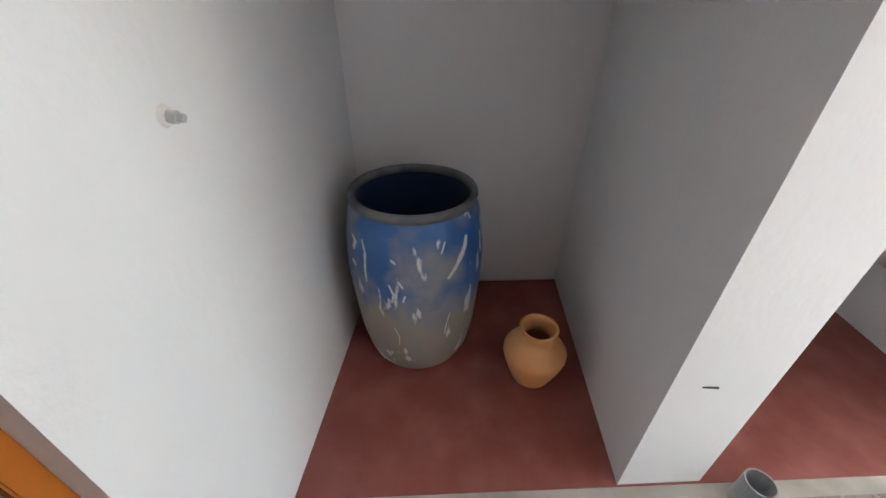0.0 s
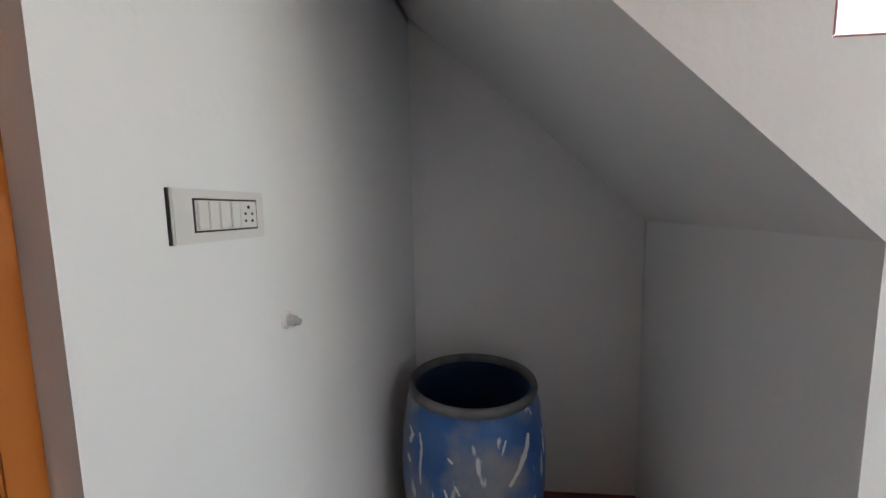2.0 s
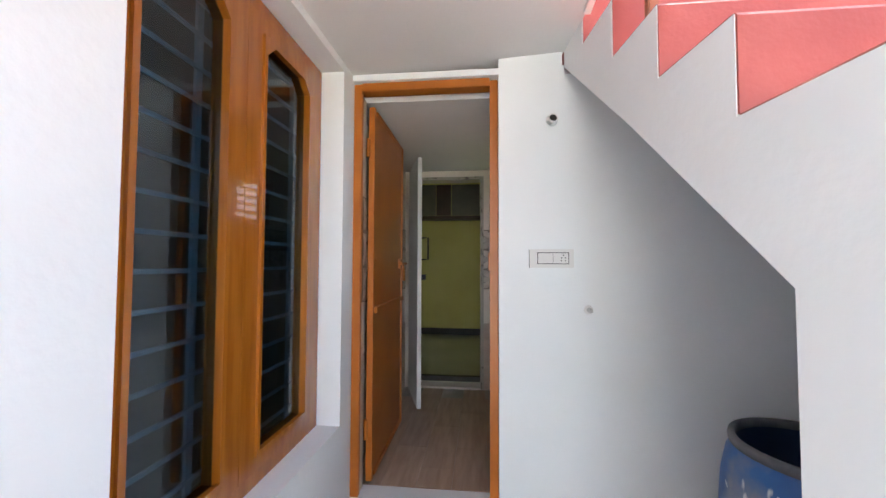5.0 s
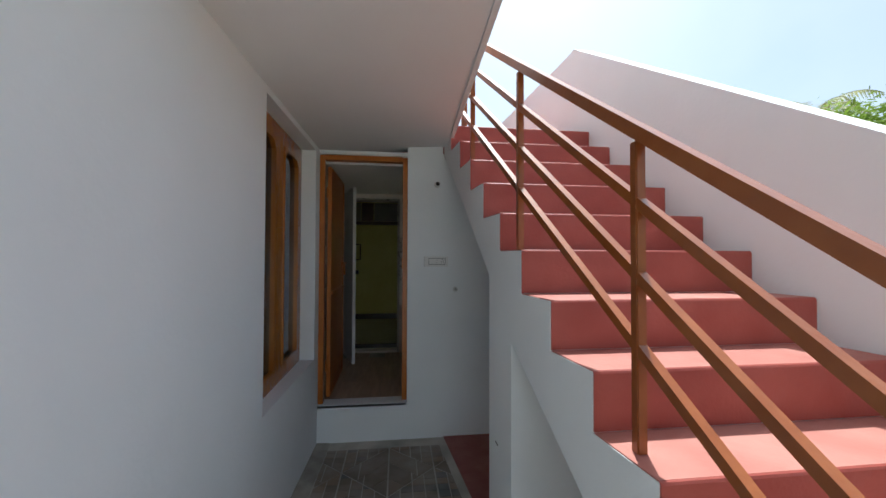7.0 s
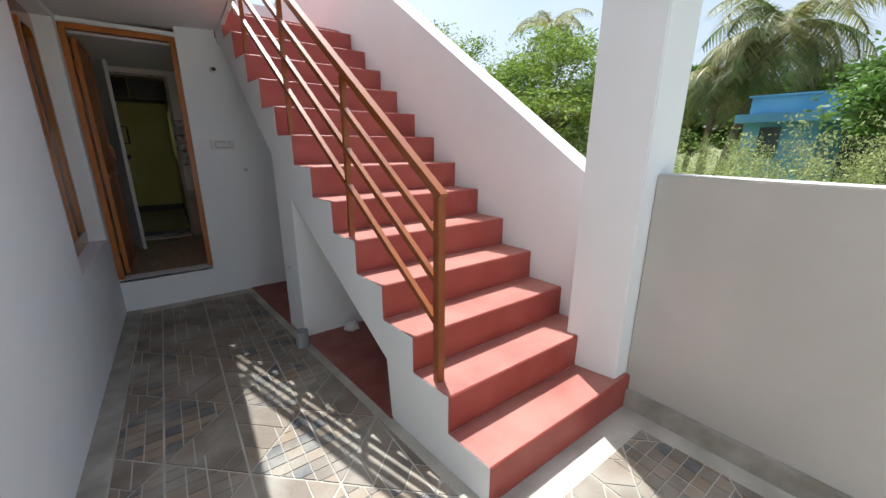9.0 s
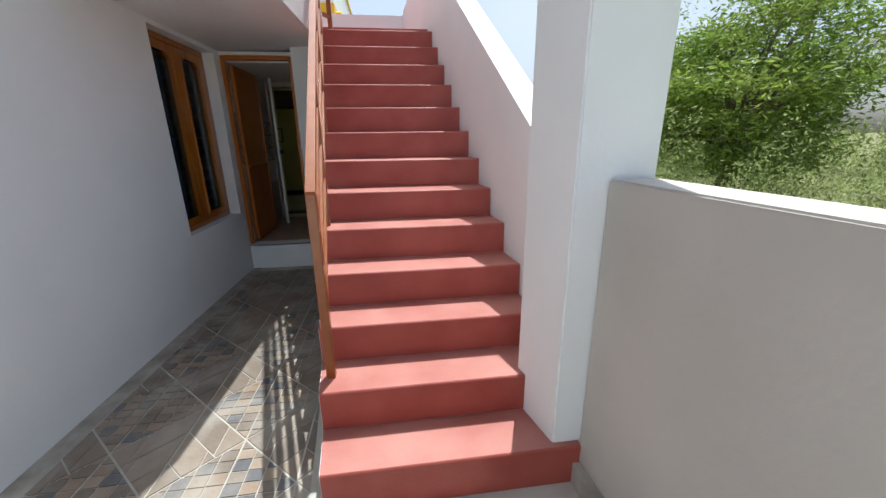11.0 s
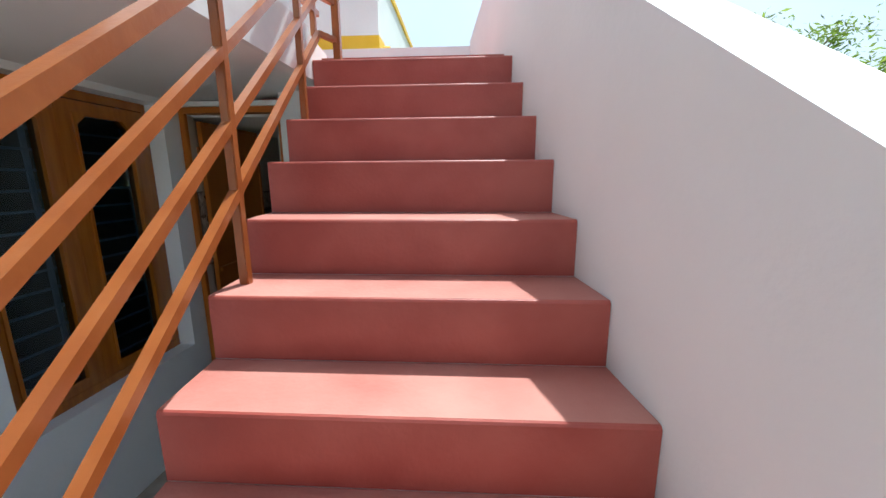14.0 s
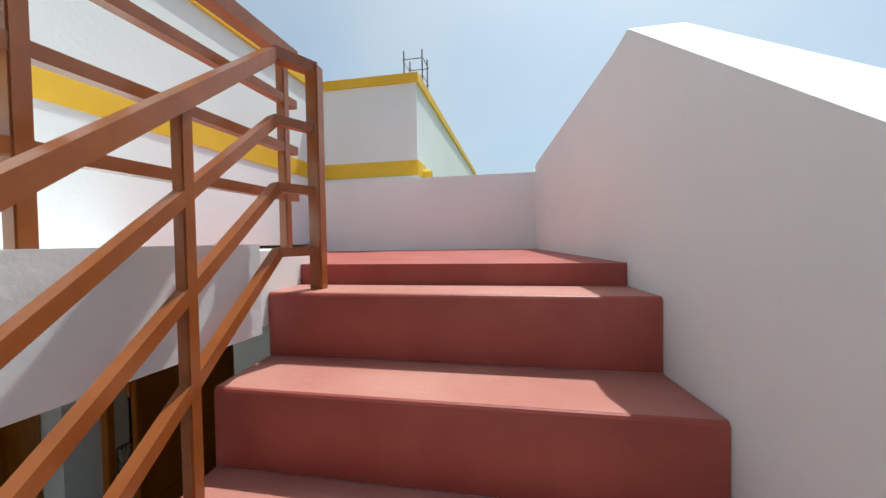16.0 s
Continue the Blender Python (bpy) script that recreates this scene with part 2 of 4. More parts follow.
GLASS_DARK = glass_material("dark_tinted_glass", (0.24, 0.38, 0.46))
GLASS_CLEAR = glass_material("frosted_louvre_glass", (0.9, 0.95, 0.93), 0.45)


# ---- mesh helpers ----
def box(bm, x0, x1, y0, y1, z0, z1):
    v = [bm.verts.new(p) for p in ((x0, y0, z0), (x1, y0, z0), (x1, y1, z0), (x0, y1, z0), (x0, y0, z1), (x1, y0, z1), (x1, y1, z1), (x0, y1, z1))]
    for f in ((3, 2, 1, 0), (4, 5, 6, 7), (0, 1, 5, 4), (1, 2, 6, 5), (2, 3, 7, 6), (3, 0, 4, 7)):
        bm.faces.new([v[i] for i in f])


def loft(bm, a, b):
    """A closed solid between two outlines of equal length."""
    va, vb = [bm.verts.new(p) for p in a], [bm.verts.new(p) for p in b]
    n = len(a)
    bm.faces.new(va[::-1])
    bm.faces.new(vb)
    for i in range(n):
        j = (i + 1) % n
        bm.faces.new((va[i], va[j], vb[j], vb[i]))


def bar(bm, a, b, w, h, up=(0, 0, 1)):
    """A square tube from a to b."""
    a, b = Vector(a), Vector(b)
    d = (b - a).normalized()
    s = d.cross(Vector(up)).normalized() * w / 2
    u = s.cross(d).normalized() * h / 2
    loft(bm, [a + s + u, a - s + u, a - s - u, a + s - u], [b + s + u, b - s + u, b - s - u, b + s - u])


def tube(bm, points, radii, n=8):
    rings = []
    for i, p in enumerate(points):
        p = Vector(p)
        d = (Vector(points[min(i + 1, len(points) - 1)]) - Vector(points[max(i - 1, 0)])).normalized()
        s = d.cross(Vector((0.3, 0.9, 0.2))).normalized()
        u = d.cross(s)
        rings.append([bm.verts.new(p + radii[i] * (s * math.cos(k * 2 * math.pi / n) + u * math.sin(k * 2 * math.pi / n))) for k in range(n)])
    for a, b in zip(rings, rings[1:]):
        for k in range(n):
            bm.faces.new((a[k], a[(k + 1) % n], b[(k + 1) % n], b[k]))
    bm.faces.new(rings[0][::-1])
    bm.faces.new(rings[-1])


def lathe(bm, profile, n=48):
    rings = [[bm.verts.new((r * math.cos(k * 2 * math.pi / n), r * math.sin(k * 2 * math.pi / n), z)) for k in range(n)] for r, z in profile]
    for a, b in zip(rings, rings[1:]):
        for k in range(n):
            bm.faces.new((a[k], a[(k + 1) % n], b[(k + 1) % n], b[k]))
    return rings


def part(name, bm, mat, parent=None, label="", bevel=0.0, smooth=False):
    bmesh.ops.recalc_face_normals(bm, faces=bm.faces)
    if bevel:
        bmesh.ops.bevel(bm, geom=list(bm.edges), offset=bevel, segments=2, affect="EDGES", clamp_overlap=True)
    me = bpy.data.meshes.new(name)
    bm.to_mesh(me)
    bm.free()
    me.materials.append(mat)
    if smooth:
        for p in me.polygons:
            p.use_smooth = True
    ob = new(name, me)
    if parent:
        ob.parent = parent
    if label:
        tagged(ob, label)
    return ob


def boxes(name, mat, *dims, parent=None, label="", bevel=0.0):
    bm = bmesh.new()
    for d in dims:
        box(bm, *d)
    return part(name, bm, mat, parent, label, bevel)


def structure(ob, label, category):
    return tagged(ob, label, category, kind="structure")


# ---- plan ----
def xl(y):
    """Inner edge of the stair, which runs slightly askew."""
    return 1.118 - 0.1062 * (y + 1.596)


def xr(y):
    return xl(y) + 1.066


NOSE = [-3.045 + 0.2365 * k for k in range(13)]
RISE = [0.184, 0.366, 0.543, 0.719, 0.897, 1.071, 1.245, 1.426, 1.606, 1.797, 1.984, 2.17, 2.357]
CEIL = 2.2      # passage ceiling
SLAB = 2.5      # top of the balcony slab
INNER = 0.28    # floor level indoors
DOOR_L, DOOR_R, DOOR_T = -0.003, 0.665, 2.171


def wx(y):
    """Face of the long house wall."""
    return 0.023 * y


def wall_piece(bm, y0, y1, z0, z1, t=0.2):
    a = [(wx(y0), y0, z0), (wx(y1), y1, z0), (wx(y1) - t, y1, z0), (wx(y0) - t, y0, z0)]
    loft(bm, a, [(p[0], p[1], z1) for p in a])


# ground and far floor
bm = bmesh.new()
bmesh.ops.create_grid(bm, x_segments=60, y_segments=60, size=1500)
for v in bm.verts:
    v.co.z = -0.45
structure(part("ground", bm, SOIL), "dry earth ground with scrub reaching the horizon", "ground")
structure(boxes("floor", GROUT, (-0.4, 2.5, -7.2, 0.0, -0.45, 0.0)), "grey cement porch floor with cut stone tile inlay", "floor")
bm = bmesh.new()
a = [(xl(0), 0.0), (xr(0) + 0.02, 0.0), (xr(-2.4), -2.4), (xl(-2.4) - 0.01, -2.4)]
loft(bm, [(x, y, 0.0) for x, y in a], [(x, y, 0.007) for x, y in a])
structure(part("floor_red", bm, RED_FLOOR), "worn red oxide floor under the stair", "floor")
bm = bmesh.new()
loft(bm, [(wx(-7), -7.0, 0), (wx(0), 0, 0), (0.1, 0, 0), (wx(-7) + 0.09, -7.0, 0)], [(wx(-7), -7.0, 0.005), (wx(0), 0, 0.005), (0.08, 0, 0.005), (wx(-7) + 0.07, -7.0, 0.005)])
structure(part("trim", bm, CEMENT), "plain cement border along the house wall", "floor border")

# house wall with the window opening
WY0, WY1, WZ0, WZ1 = -1.06, -0.1, 0.65, 2.165
bm = bmesh.new()
wall_piece(bm, -7.2, WY0, 0, 3.0)
wall_piece(bm, WY0, WY1, 0, WZ0)
wall_piece(bm, WY0, WY1, WZ1, 3.0)
wall_piece(bm, WY1, 0.0, 0, 3.0)
structure(part("wall_west", bm, WHITE), "long white painted house wall with a window opening", "wall")

# end wall with the door opening
structure(boxes("wall_north", WHITE, (-0.2, DOOR_R, 0.0, 0.13, -0.4, INNER), (DOOR_R, 0.94, 0.0, 0.13, -0.4, CEIL + 0.12), (0.94, 2.3, 0.0, 0.13, -0.4, CEIL), (-0.2, DOOR_R, 0.0, 0.13, DOOR_T, CEIL), (-0.2, DOOR_L, 0.0, 0.13, INNER, DOOR_T)),
          "white painted end wall with the bathroom door opening", "wall")

# balcony slab over the passage, with its downstand edge
YF = -1.84
bm = bmesh.new()
a = [(wx(YF), YF), (wx(0), 0.0), (wx(0), 0.13), (xl(0.13) - 0.001, 0.13), (xl(-0.3) - 0.001, -0.3), (0.9, YF)]
loft(bm, [(x, y, CEIL + 0.055 * max(0.0, (x - 0.3) / 0.6)) for x, y in a], [(x, y, SLAB - 0.02) for x, y in a])
structure(part("ceiling", bm, CEILING), "white ceiling slab over the side passage", "ceiling")
bm = bmesh.new()
e = [(xl(-0.3) - 0.02, -0.26), (0.9, YF - 0.01), (0.925, YF - 0.01), (xl(-0.3) + 0.005, -0.26)]
loft(bm, [(x, y, CEIL + 0.046) for x, y in e], [(x, y, SLAB) for x, y in e])
structure(part("slab_edge", bm, WHITE_ROUGH), "roughly plastered white edge of the balcony slab", "slab edge")
# higher porch roof
structure(boxes("ceiling_porch", CEILING, (-0.3, 0.93, -3.05, YF - 0.012, 2.95, 3.1)), "white porch roof slab above the entrance", "ceiling")
structure(boxes("beam", WHITE, (-0.2, 0.93, YF - 0.011, YF - 0.001, SLAB - 0.02, 2.95)), "white fascia above the passage ceiling", "beam")

# pillar and compound wall
bm = bmesh.new()
a = [(2.19, -3.02), (2.475, -3.02), (2.445, -2.75), (2.125, -2.75)]
loft(bm, [(x, y, -0.4) for x, y in a], [(x, y, 3.1) for x, y in a])
structure(part("pillar", bm, WHITE, bevel=0.006), "square white painted porch pillar beside the stair", "pillar")
bm = bmesh.new()
a = [(2.305, -3.021), (2.47, -3.021), (2.75, -7.2), (2.56, -7.2)]
loft(bm, [(x, y, -0.45) for x, y in a], [(x, y, 1.245) for x, y in a])
wall_e = structure(part("wall_east", bm, GREY_WALL, bevel=0.006), "low dusty white compound wall beside the porch", "wall")
bm = bmesh.new()
a = [(2.303, -3.03), (2.555, -7.2), (2.52, -7.2), (2.27, -3.03)]
loft(bm, [(x, y, 0.0) for x, y in a], [(x, y, 0.1) for x, y in a])
structure(part("baseboard", bm, CEMENT), "rough cement skirting along the compound wall", "skirting")
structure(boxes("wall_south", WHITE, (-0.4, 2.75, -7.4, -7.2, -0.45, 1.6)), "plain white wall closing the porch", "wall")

# ---- staircase ----
stair = tagged(new("staircase"), "concrete staircase with red oxide treads and white sides", "staircase")
bm = bmesh.new()
prof = [(NOSE[0], 0.0)]
for k in range(13):
    y1 = NOSE[k + 1] if k < 12 else 0.0
    prof += [(NOSE[k], RISE[k] - 0.004), (y1, RISE[k] - 0.004)]
prof += [(0.0, 2.19), (-0.55, 1.722), (-1.017, 1.3), (-1.018, 0.0), (-1.29, 0.0), (-1.291, 1.02), (-2.19, 0.44), (-2.36, 0.33), (-2.39, 0.0)]
loft(bm, [(xl(y), y, z) for y, z in prof], [(xr(y) + 0.02, y, z) for y, z in prof])
part("stringer", bm, WHITE, stair, "white painted stair body and soffit")
for k in range(13):
    y0, y1 = NOSE[k], (NOSE[k + 1] if k < 12 else -0.01)
    z0, z1 = (RISE[k - 1] if k else 0.0), RISE[k]
    t = 0.005
    right = xr if k else (lambda y: 2.3)
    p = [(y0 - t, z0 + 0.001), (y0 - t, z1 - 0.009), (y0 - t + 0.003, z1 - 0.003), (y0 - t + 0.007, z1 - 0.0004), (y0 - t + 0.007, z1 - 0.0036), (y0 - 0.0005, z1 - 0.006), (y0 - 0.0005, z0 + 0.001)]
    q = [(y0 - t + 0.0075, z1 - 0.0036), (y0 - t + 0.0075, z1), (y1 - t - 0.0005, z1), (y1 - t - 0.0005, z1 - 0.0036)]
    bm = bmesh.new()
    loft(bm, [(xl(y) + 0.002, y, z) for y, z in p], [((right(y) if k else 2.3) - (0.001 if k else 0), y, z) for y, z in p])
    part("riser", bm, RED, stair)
    bm = bmesh.new()
    loft(bm, [(xl(y) + 0.002, y, z) for y, z in q], [((right(y) if k else 2.3) - (0.001 if k else 0), y, z) for y, z in q])
    part("tread", bm, TREAD, stair, "dusty red oxide tread")
# sloping outer wall, closing the space under the stair too
bm = bmesh.new()
LAND_TOP = 3.06
def outer(y):
    return xr(y) + 0.002
prof = [(-2.752, -0.4), (-2.752, 1.157), (-0.01, LAND_TOP + 0.045), (0.1, LAND_TOP + 0.03), (1.66, LAND_TOP - 0.02), (1.66, 2.15), (0.13, 2.15), (0.13, -0.4)]
loft(bm, [(outer(y), y, z) for y, z in prof], [(outer(y) + 0.15, y, z) for y, z in prof])
structure(part("wall_stair", bm, WHITE), "sloping white parapet wall along the outside of the stair", "wall")

# landing
bm = bmesh.new()
a = [(xl(0.0), 0.0), (xr(0.0), 0.0), (xr(1.63), 1.63), (xl(1.63) - 0.6, 1.63), (0.001, 1.63), (0.0, 0.131), (xl(0.131), 0.131)]
loft(bm, [(x, y, 2.16) for x, y in a], [(x, y, 2.425) for x, y in a])
structure(part("landing", bm, RED), "red oxide landing at the head of the stair", "landing")
boxes_l = boxes("wall_landing", WHITE, (0.001, 2.2, 1.632, 1.78, 2.1, 2.99))
structure(boxes_l, "low white parapet across the landing", "wall")

# ---- rails ----
def post_x(y):
    return xl(y) + 0.05


def rail_z(y):
    return 1.194 + 0.75 * (y + 2.69)


rail = tagged(new("stair_railing"), "brown enamelled square steel railing on the stair", "railing")
END = -0.235
for k, y in ((1, -2.69), (4, -1.98), (7, -1.27), (10, -0.57)):
    bm = bmesh.new()
    x = post_x(y)
    hw = 0.019 if k == 1 else 0.014
    box(bm, x - hw, x + hw, y - hw, y + hw, RISE[k] - 0.003, rail_z(y) + (-0.012 if k == 1 else -0.03))
    part("post", bm, RAIL, rail, bevel=0.003)
TOPZ = rail_z(END)
PTX, PTY = 1.085, -0.12
bm = bmesh.new()
box(bm, PTX - 0.02, PTX + 0.02, PTY - 0.02, PTY + 0.02, RISE[12] - 0.003, TOPZ + 0.01)
part("post", bm, RAIL, rail, bevel=0.003)
for drop, w in ((0.0, 0.038), (0.185, 0.026), (0.375, 0.026), (0.56, 0.026)):
    bm = bmesh.new()
    ys = -2.709 if not drop else -2.7
    h = 0.034 if not drop else 0.026
    bar(bm, (post_x(ys), ys, rail_z(ys) - drop), (post_x(END), END, TOPZ - drop), w, h)
    bar(bm, (post_x(END), END - 0.008, TOPZ - drop), (PTX, PTY, TOPZ - drop), w, h)
    part("handrail" if not drop else "rail", bm, RAIL, rail)

balc = tagged(new("balcony_railing"), "brown enamelled steel railing along the balcony slab", "railing")
def bx(y):
    return 0.935 + (0.885 - 0.935) * (y + 0.05) / (-1.75)
for y in (-0.06, -0.73, -1.4):
    bm = bmesh.new()
    box(bm, bx(y) - 0.015, bx(y) + 0.015, y - 0.015, y + 0.015, SLAB - 0.02, 3.13)
    part("post", bm, RAIL, balc, bevel=0.003)
for z, w in ((3.14, 0.045), (2.98, 0.028), (2.82, 0.028), (2.66, 0.028)):
    bm = bmesh.new()
    bar(bm, (bx(-1.82), -1.82, z), (bx(0.0), 0.0, z), w, w)
    part("handrail" if w > 0.04 else "rail", bm, RAIL, balc)

# ---- upper house volume ----
up = tagged(new("roof_block"), "white upper house block with yellow painted bands", "building")
bm = bmesh.new()
box(bm, -3.0, 0.0, -6.0, 1.795, 2.57, 3.86)
box(bm, -0.19, 0.0, -1.83, 1.795, 2.485, 2.57)
box(bm, -3.0, 0.91, 1.795, 6.5, 2.81, 3.86)
box(bm, 0.725, 0.91, 1.795, 6.5, 2.3, 2.81)
part("wall", bm, WHITE, up)
for z0, z1, o in ((3.04, 3.165, 0.006), (3.8, 3.875, 0.02)):
    bm = bmesh.new()
    box(bm, 0.0, o, -6.0, 1.795, z0, z1)
    box(bm, 0.0, 0.91 + o, 1.795 - o, 1.796, z0, z1)
    box(bm, 0.91, 0.91 + o, 1.796, 6.5 if z0 > 3.5 else 2.05, z0, z1)
    part("band", bm, YELLOW_BAND, up, "yellow painted band")
bm = bmesh.new()
tube(bm, [(0.9, 1.97, 3.08), (0.99, 1.97, 3.08)], [0.035, 0.035], 12)
part("spout", bm, YELLOW_BAND, up, "yellow drain spout")
reb = tagged(new("column_starter_bars"), "rusty steel starter bars rising from the roof corner", "rebar")
for dx, dy in ((0, 0), (0.17, 0), (0, 0.2), (0.17, 0.2)):
    bm = bmesh.new()
    tube(bm, [(0.72 + dx, 2.1 + dy, 3.84), (0.72 + dx, 2.1 + dy, 4.22)], [0.007, 0.007], 6)
    part("bar", bm, STEEL, reb)
for z in (3.98, 4.14):
    bm = bmesh.new()
    tube(bm, [(0.71, 2.09, z), (0.9, 2.09, z), (0.9, 2.31, z), (0.71, 2.31, z), (0.71, 2.09, z)], [0.005] * 5, 5)
    part("stirrup", bm, STEEL, reb)
# ---- rooms seen through the door and the window ----
BX0, BX1, BY1, BCEIL = -0.06, 0.96, 1.52, 2.125
structure(boxes("wall_bath", BATH_TILE, (-0.2, BX0, 0.131, 1.64, INNER, BCEIL), (BX1, BX1 + 0.15, 0.131, 0.85, INNER, BCEIL), (BX1, BX1 + 0.15, 1.36, 1.64, INNER, BCEIL),
                (BX1, BX1 + 0.15, 0.85, 1.36, INNER, 1.65), (BX1, BX1 + 0.15, 0.85, 1.36, 2.0, BCEIL), (0.585, BX1, BY1, BY1 + 0.12, INNER, BCEIL), (BX0, 0.0, BY1, BY1 + 0.12, INNER, BCEIL),
                (0.0, 0.585, BY1, BY1 + 0.12, 2.045, BCEIL)), "glossy beige tiled bathroom walls", "wall")
structure(boxes("wall_bath_dado", BATH_DARK, (BX0, BX0 + 0.006, 0.14, 1.515, INNER, 0.83), (BX1 - 0.006, BX1, 0.14, 1.515, INNER, 0.83), (0.6, BX1 - 0.007, BY1 - 0.006, BY1, INNER, 0.83)),
          "brown tiled lower part of the bathroom wall", "wall tiles")
structure(boxes("ceiling_bath", CEILING, (-0.2, 1.11, 0.131, 1.64, BCEIL, 2.155)), "white bathroom ceiling", "ceiling")
fl = structure(boxes("floor_bath", GROUT, (-0.2, 1.11, 0.131, 1.64, INNER - 0.2, INNER - 0.006), (-0.003, 0.66, 0.0, 0.131, INNER - 0.02, INNER - 0.004)), "wood-look tiled bathroom floor", "floor")
for i in range(6):
    for j in range(3):
        x0, y0 = BX0 + i * 0.17, 0.02 + j * 0.5 + (i % 2) * 0.22 - 0.22
        y0c, y1c = max(y0, 0.135), min(y0 + 0.5, 1.515)
        if y1c - y0c > 0.02:
            boxes("tile", PLANK, (x0 + 0.001, x0 + 0.169, y0c + 0.001, y1c - 0.001, INNER - 0.006, INNER), parent=fl)
structure(boxes("threshold", BATH_TILE, (0.0, 0.585, BY1 + 0.001, BY1 + 0.12, INNER - 0.1, INNER + 0.012)), "raised threshold of the inner doorway", "threshold")


def petal_panel(name, w, h, m, label):
    """A band of glazed tiles with star flowers in relief, in its own xz plane."""
    root = structure(new(name), label, "wall tiles")
    root.matrix_world = m
    bm = bmesh.new()
    box(bm, 0, w, 0, 0.004, 0, h)
    part("tile_base", bm, PETAL_DARK, root)
    bm = bmesh.new()
    s = 0.165
    nx, nz = max(1, round(w / s)), max(1, round(h / s))
    sx, sz = w / nx, h / nz
    for i in range(nx):
        for j in range(nz):
            cx, cz = (i + 0.5) * sx, (j + 0.5) * sz
            for k in range(8):
                a = k * math.pi / 4
                long = 0.49 if k % 2 == 0 else 0.66
                pts = []
                for u, v in ((0.03, 0), (0.25, 0.1), (long * 0.72, 0.15), (long, 0), (long * 0.72, -0.15), (0.25, -0.1)):
                    px = max(-0.495, min(0.495, u * math.cos(a) - v * math.sin(a)))
                    pz = max(-0.495, min(0.495, u * math.sin(a) + v * math.cos(a)))
                    pts.append(bm.verts.new((cx + px * sx, -0.0025 - 0.0003 * k, cz + pz * sz)))
                bm.faces.new(pts)
    tagged(part("petals", bm, PETAL, root), kind="stuff")
    return root


petal_panel("wall_tiles_1", 0.36, 0.5, pose(0.595, BY1 - 0.005, 1.115), "brown flower patterned tile band on the bathroom wall")
petal_panel("wall_tiles_2", 1.37, 0.5, pose(BX0 + 0.005, 0.14, 1.115, 0, 0, 90), "brown flower patterned tile band behind the orange door")
petal_panel("wall_tiles_3", 1.37, 0.5, pose(BX1 - 0.005, 1.51, 1.115, 0, 0, -90), "brown flower patterned tile band below the ventilator")
petal_panel("wall_tiles_4", 0.122, 0.51, pose(0.631, 0.19, 1.15, 0, 0, -90), "flower patterned tile strip on the door reveal")
petal_panel("wall_tiles_5", 0.055, 0.5, pose(0.034, 0.062, 1.15, 0, 0, 90), "flower patterned tile strip on the door reveal")

structure(boxes("wall_reveal", BATH_TILE, (0.636, BX1, 0.131, 0.192, INNER, BCEIL), (DOOR_L + 0.001, 0.0295, 0.06, 0.118, INNER, DOOR_T - 0.045)), "tiled inner face beside the bathroom door", "wall")
# louvred ventilator
vent = structure(new("window_2"), "small louvred glass ventilator with a red-brown frame", "window")
boxes("window_frame", RED, (0.98, 1.02, 0.85, 1.36, 1.65, 1.675), (0.98, 1.02, 0.85, 1.36, 1.975, 2.0), (0.98, 1.02, 0.85, 0.875, 1.675, 1.975), (0.98, 1.02, 1.335, 1.36, 1.675, 1.975), parent=vent)
for i in range(5):
    bm = bmesh.new()
    z = 1.7 + i * 0.06
    loft(bm, [(0.97, 0.88, z), (0.974, 0.88, z + 0.003), (1.03, 0.88, z + 0.043), (1.026, 0.88, z + 0.04)], [(0.97, 1.33, z), (0.974, 1.33, z + 0.003), (1.03, 1.33, z + 0.043), (1.026, 1.33, z + 0.04)])
    part("pane", bm, GLASS_CLEAR, vent).visible_shadow = False

# yellow room
structure(boxes("wall_yellow_room", YELLOW_WALL, (-2.4, 0.6, 3.76, 3.9, INNER, 2.7), (-2.5, -2.4, 1.641, 3.9, INNER, 2.7), (0.6, 0.72, 1.641, 1.78, INNER, 2.1), (0.6, 0.72, 1.78, 2.2, INNER, 2.7), (0.6, 0.72, 2.75, 3.9, INNER, 2.7),
                (0.6, 0.72, 2.2, 2.75, INNER, 1.15), (0.6, 0.72, 2.2, 2.75, 1.8, 2.7), (-2.4, -0.001, 1.641, 1.7, INNER, 2.7), (0.586, 0.6, 1.641, 1.7, INNER, 2.1), (-0.001, 0.586, 1.641, 1.7, 2.045, 2.1)),
          "bright yellow painted bedroom walls", "wall")
structure(boxes("floor_yellow_room", GREEN_FLOOR, (-2.4, 0.72, 1.641, 3.9, 0.1, INNER + 0.02)), "pale smooth floor of the yellow room", "floor")
structure(boxes("ceiling_yellow_room", CEILING, (-2.5, 0.72, 1.781, 3.9, 2.7, 2.8)), "white ceiling of the yellow room", "ceiling")
structure(boxes("baseboard_yellow_room", BLACK_TRIM, (-2.4, 0.588, 3.748, 3.76, INNER + 0.02, INNER + 0.11), (0.588, 0.6, 1.71, 3.748, INNER + 0.02, INNER + 0.11), (-0.001, 0.585, 1.645, 1.7, INNER + 0.02, INNER + 0.06)), "black skirting of the yellow room", "skirting")
yw = structure(new("window_3"), "yellow framed window in the bedroom side wall", "window")
boxes("window_frame", YELLOW_WALL, (0.585, 0.66, 2.2, 2.24, 1.15, 1.8), (0.585, 0.66, 2.71, 2.75, 1.15, 1.8), (0.585, 0.66, 2.24, 2.71, 1.15, 1.19), (0.585, 0.66, 2.24, 2.71, 1.76, 1.8), parent=yw)
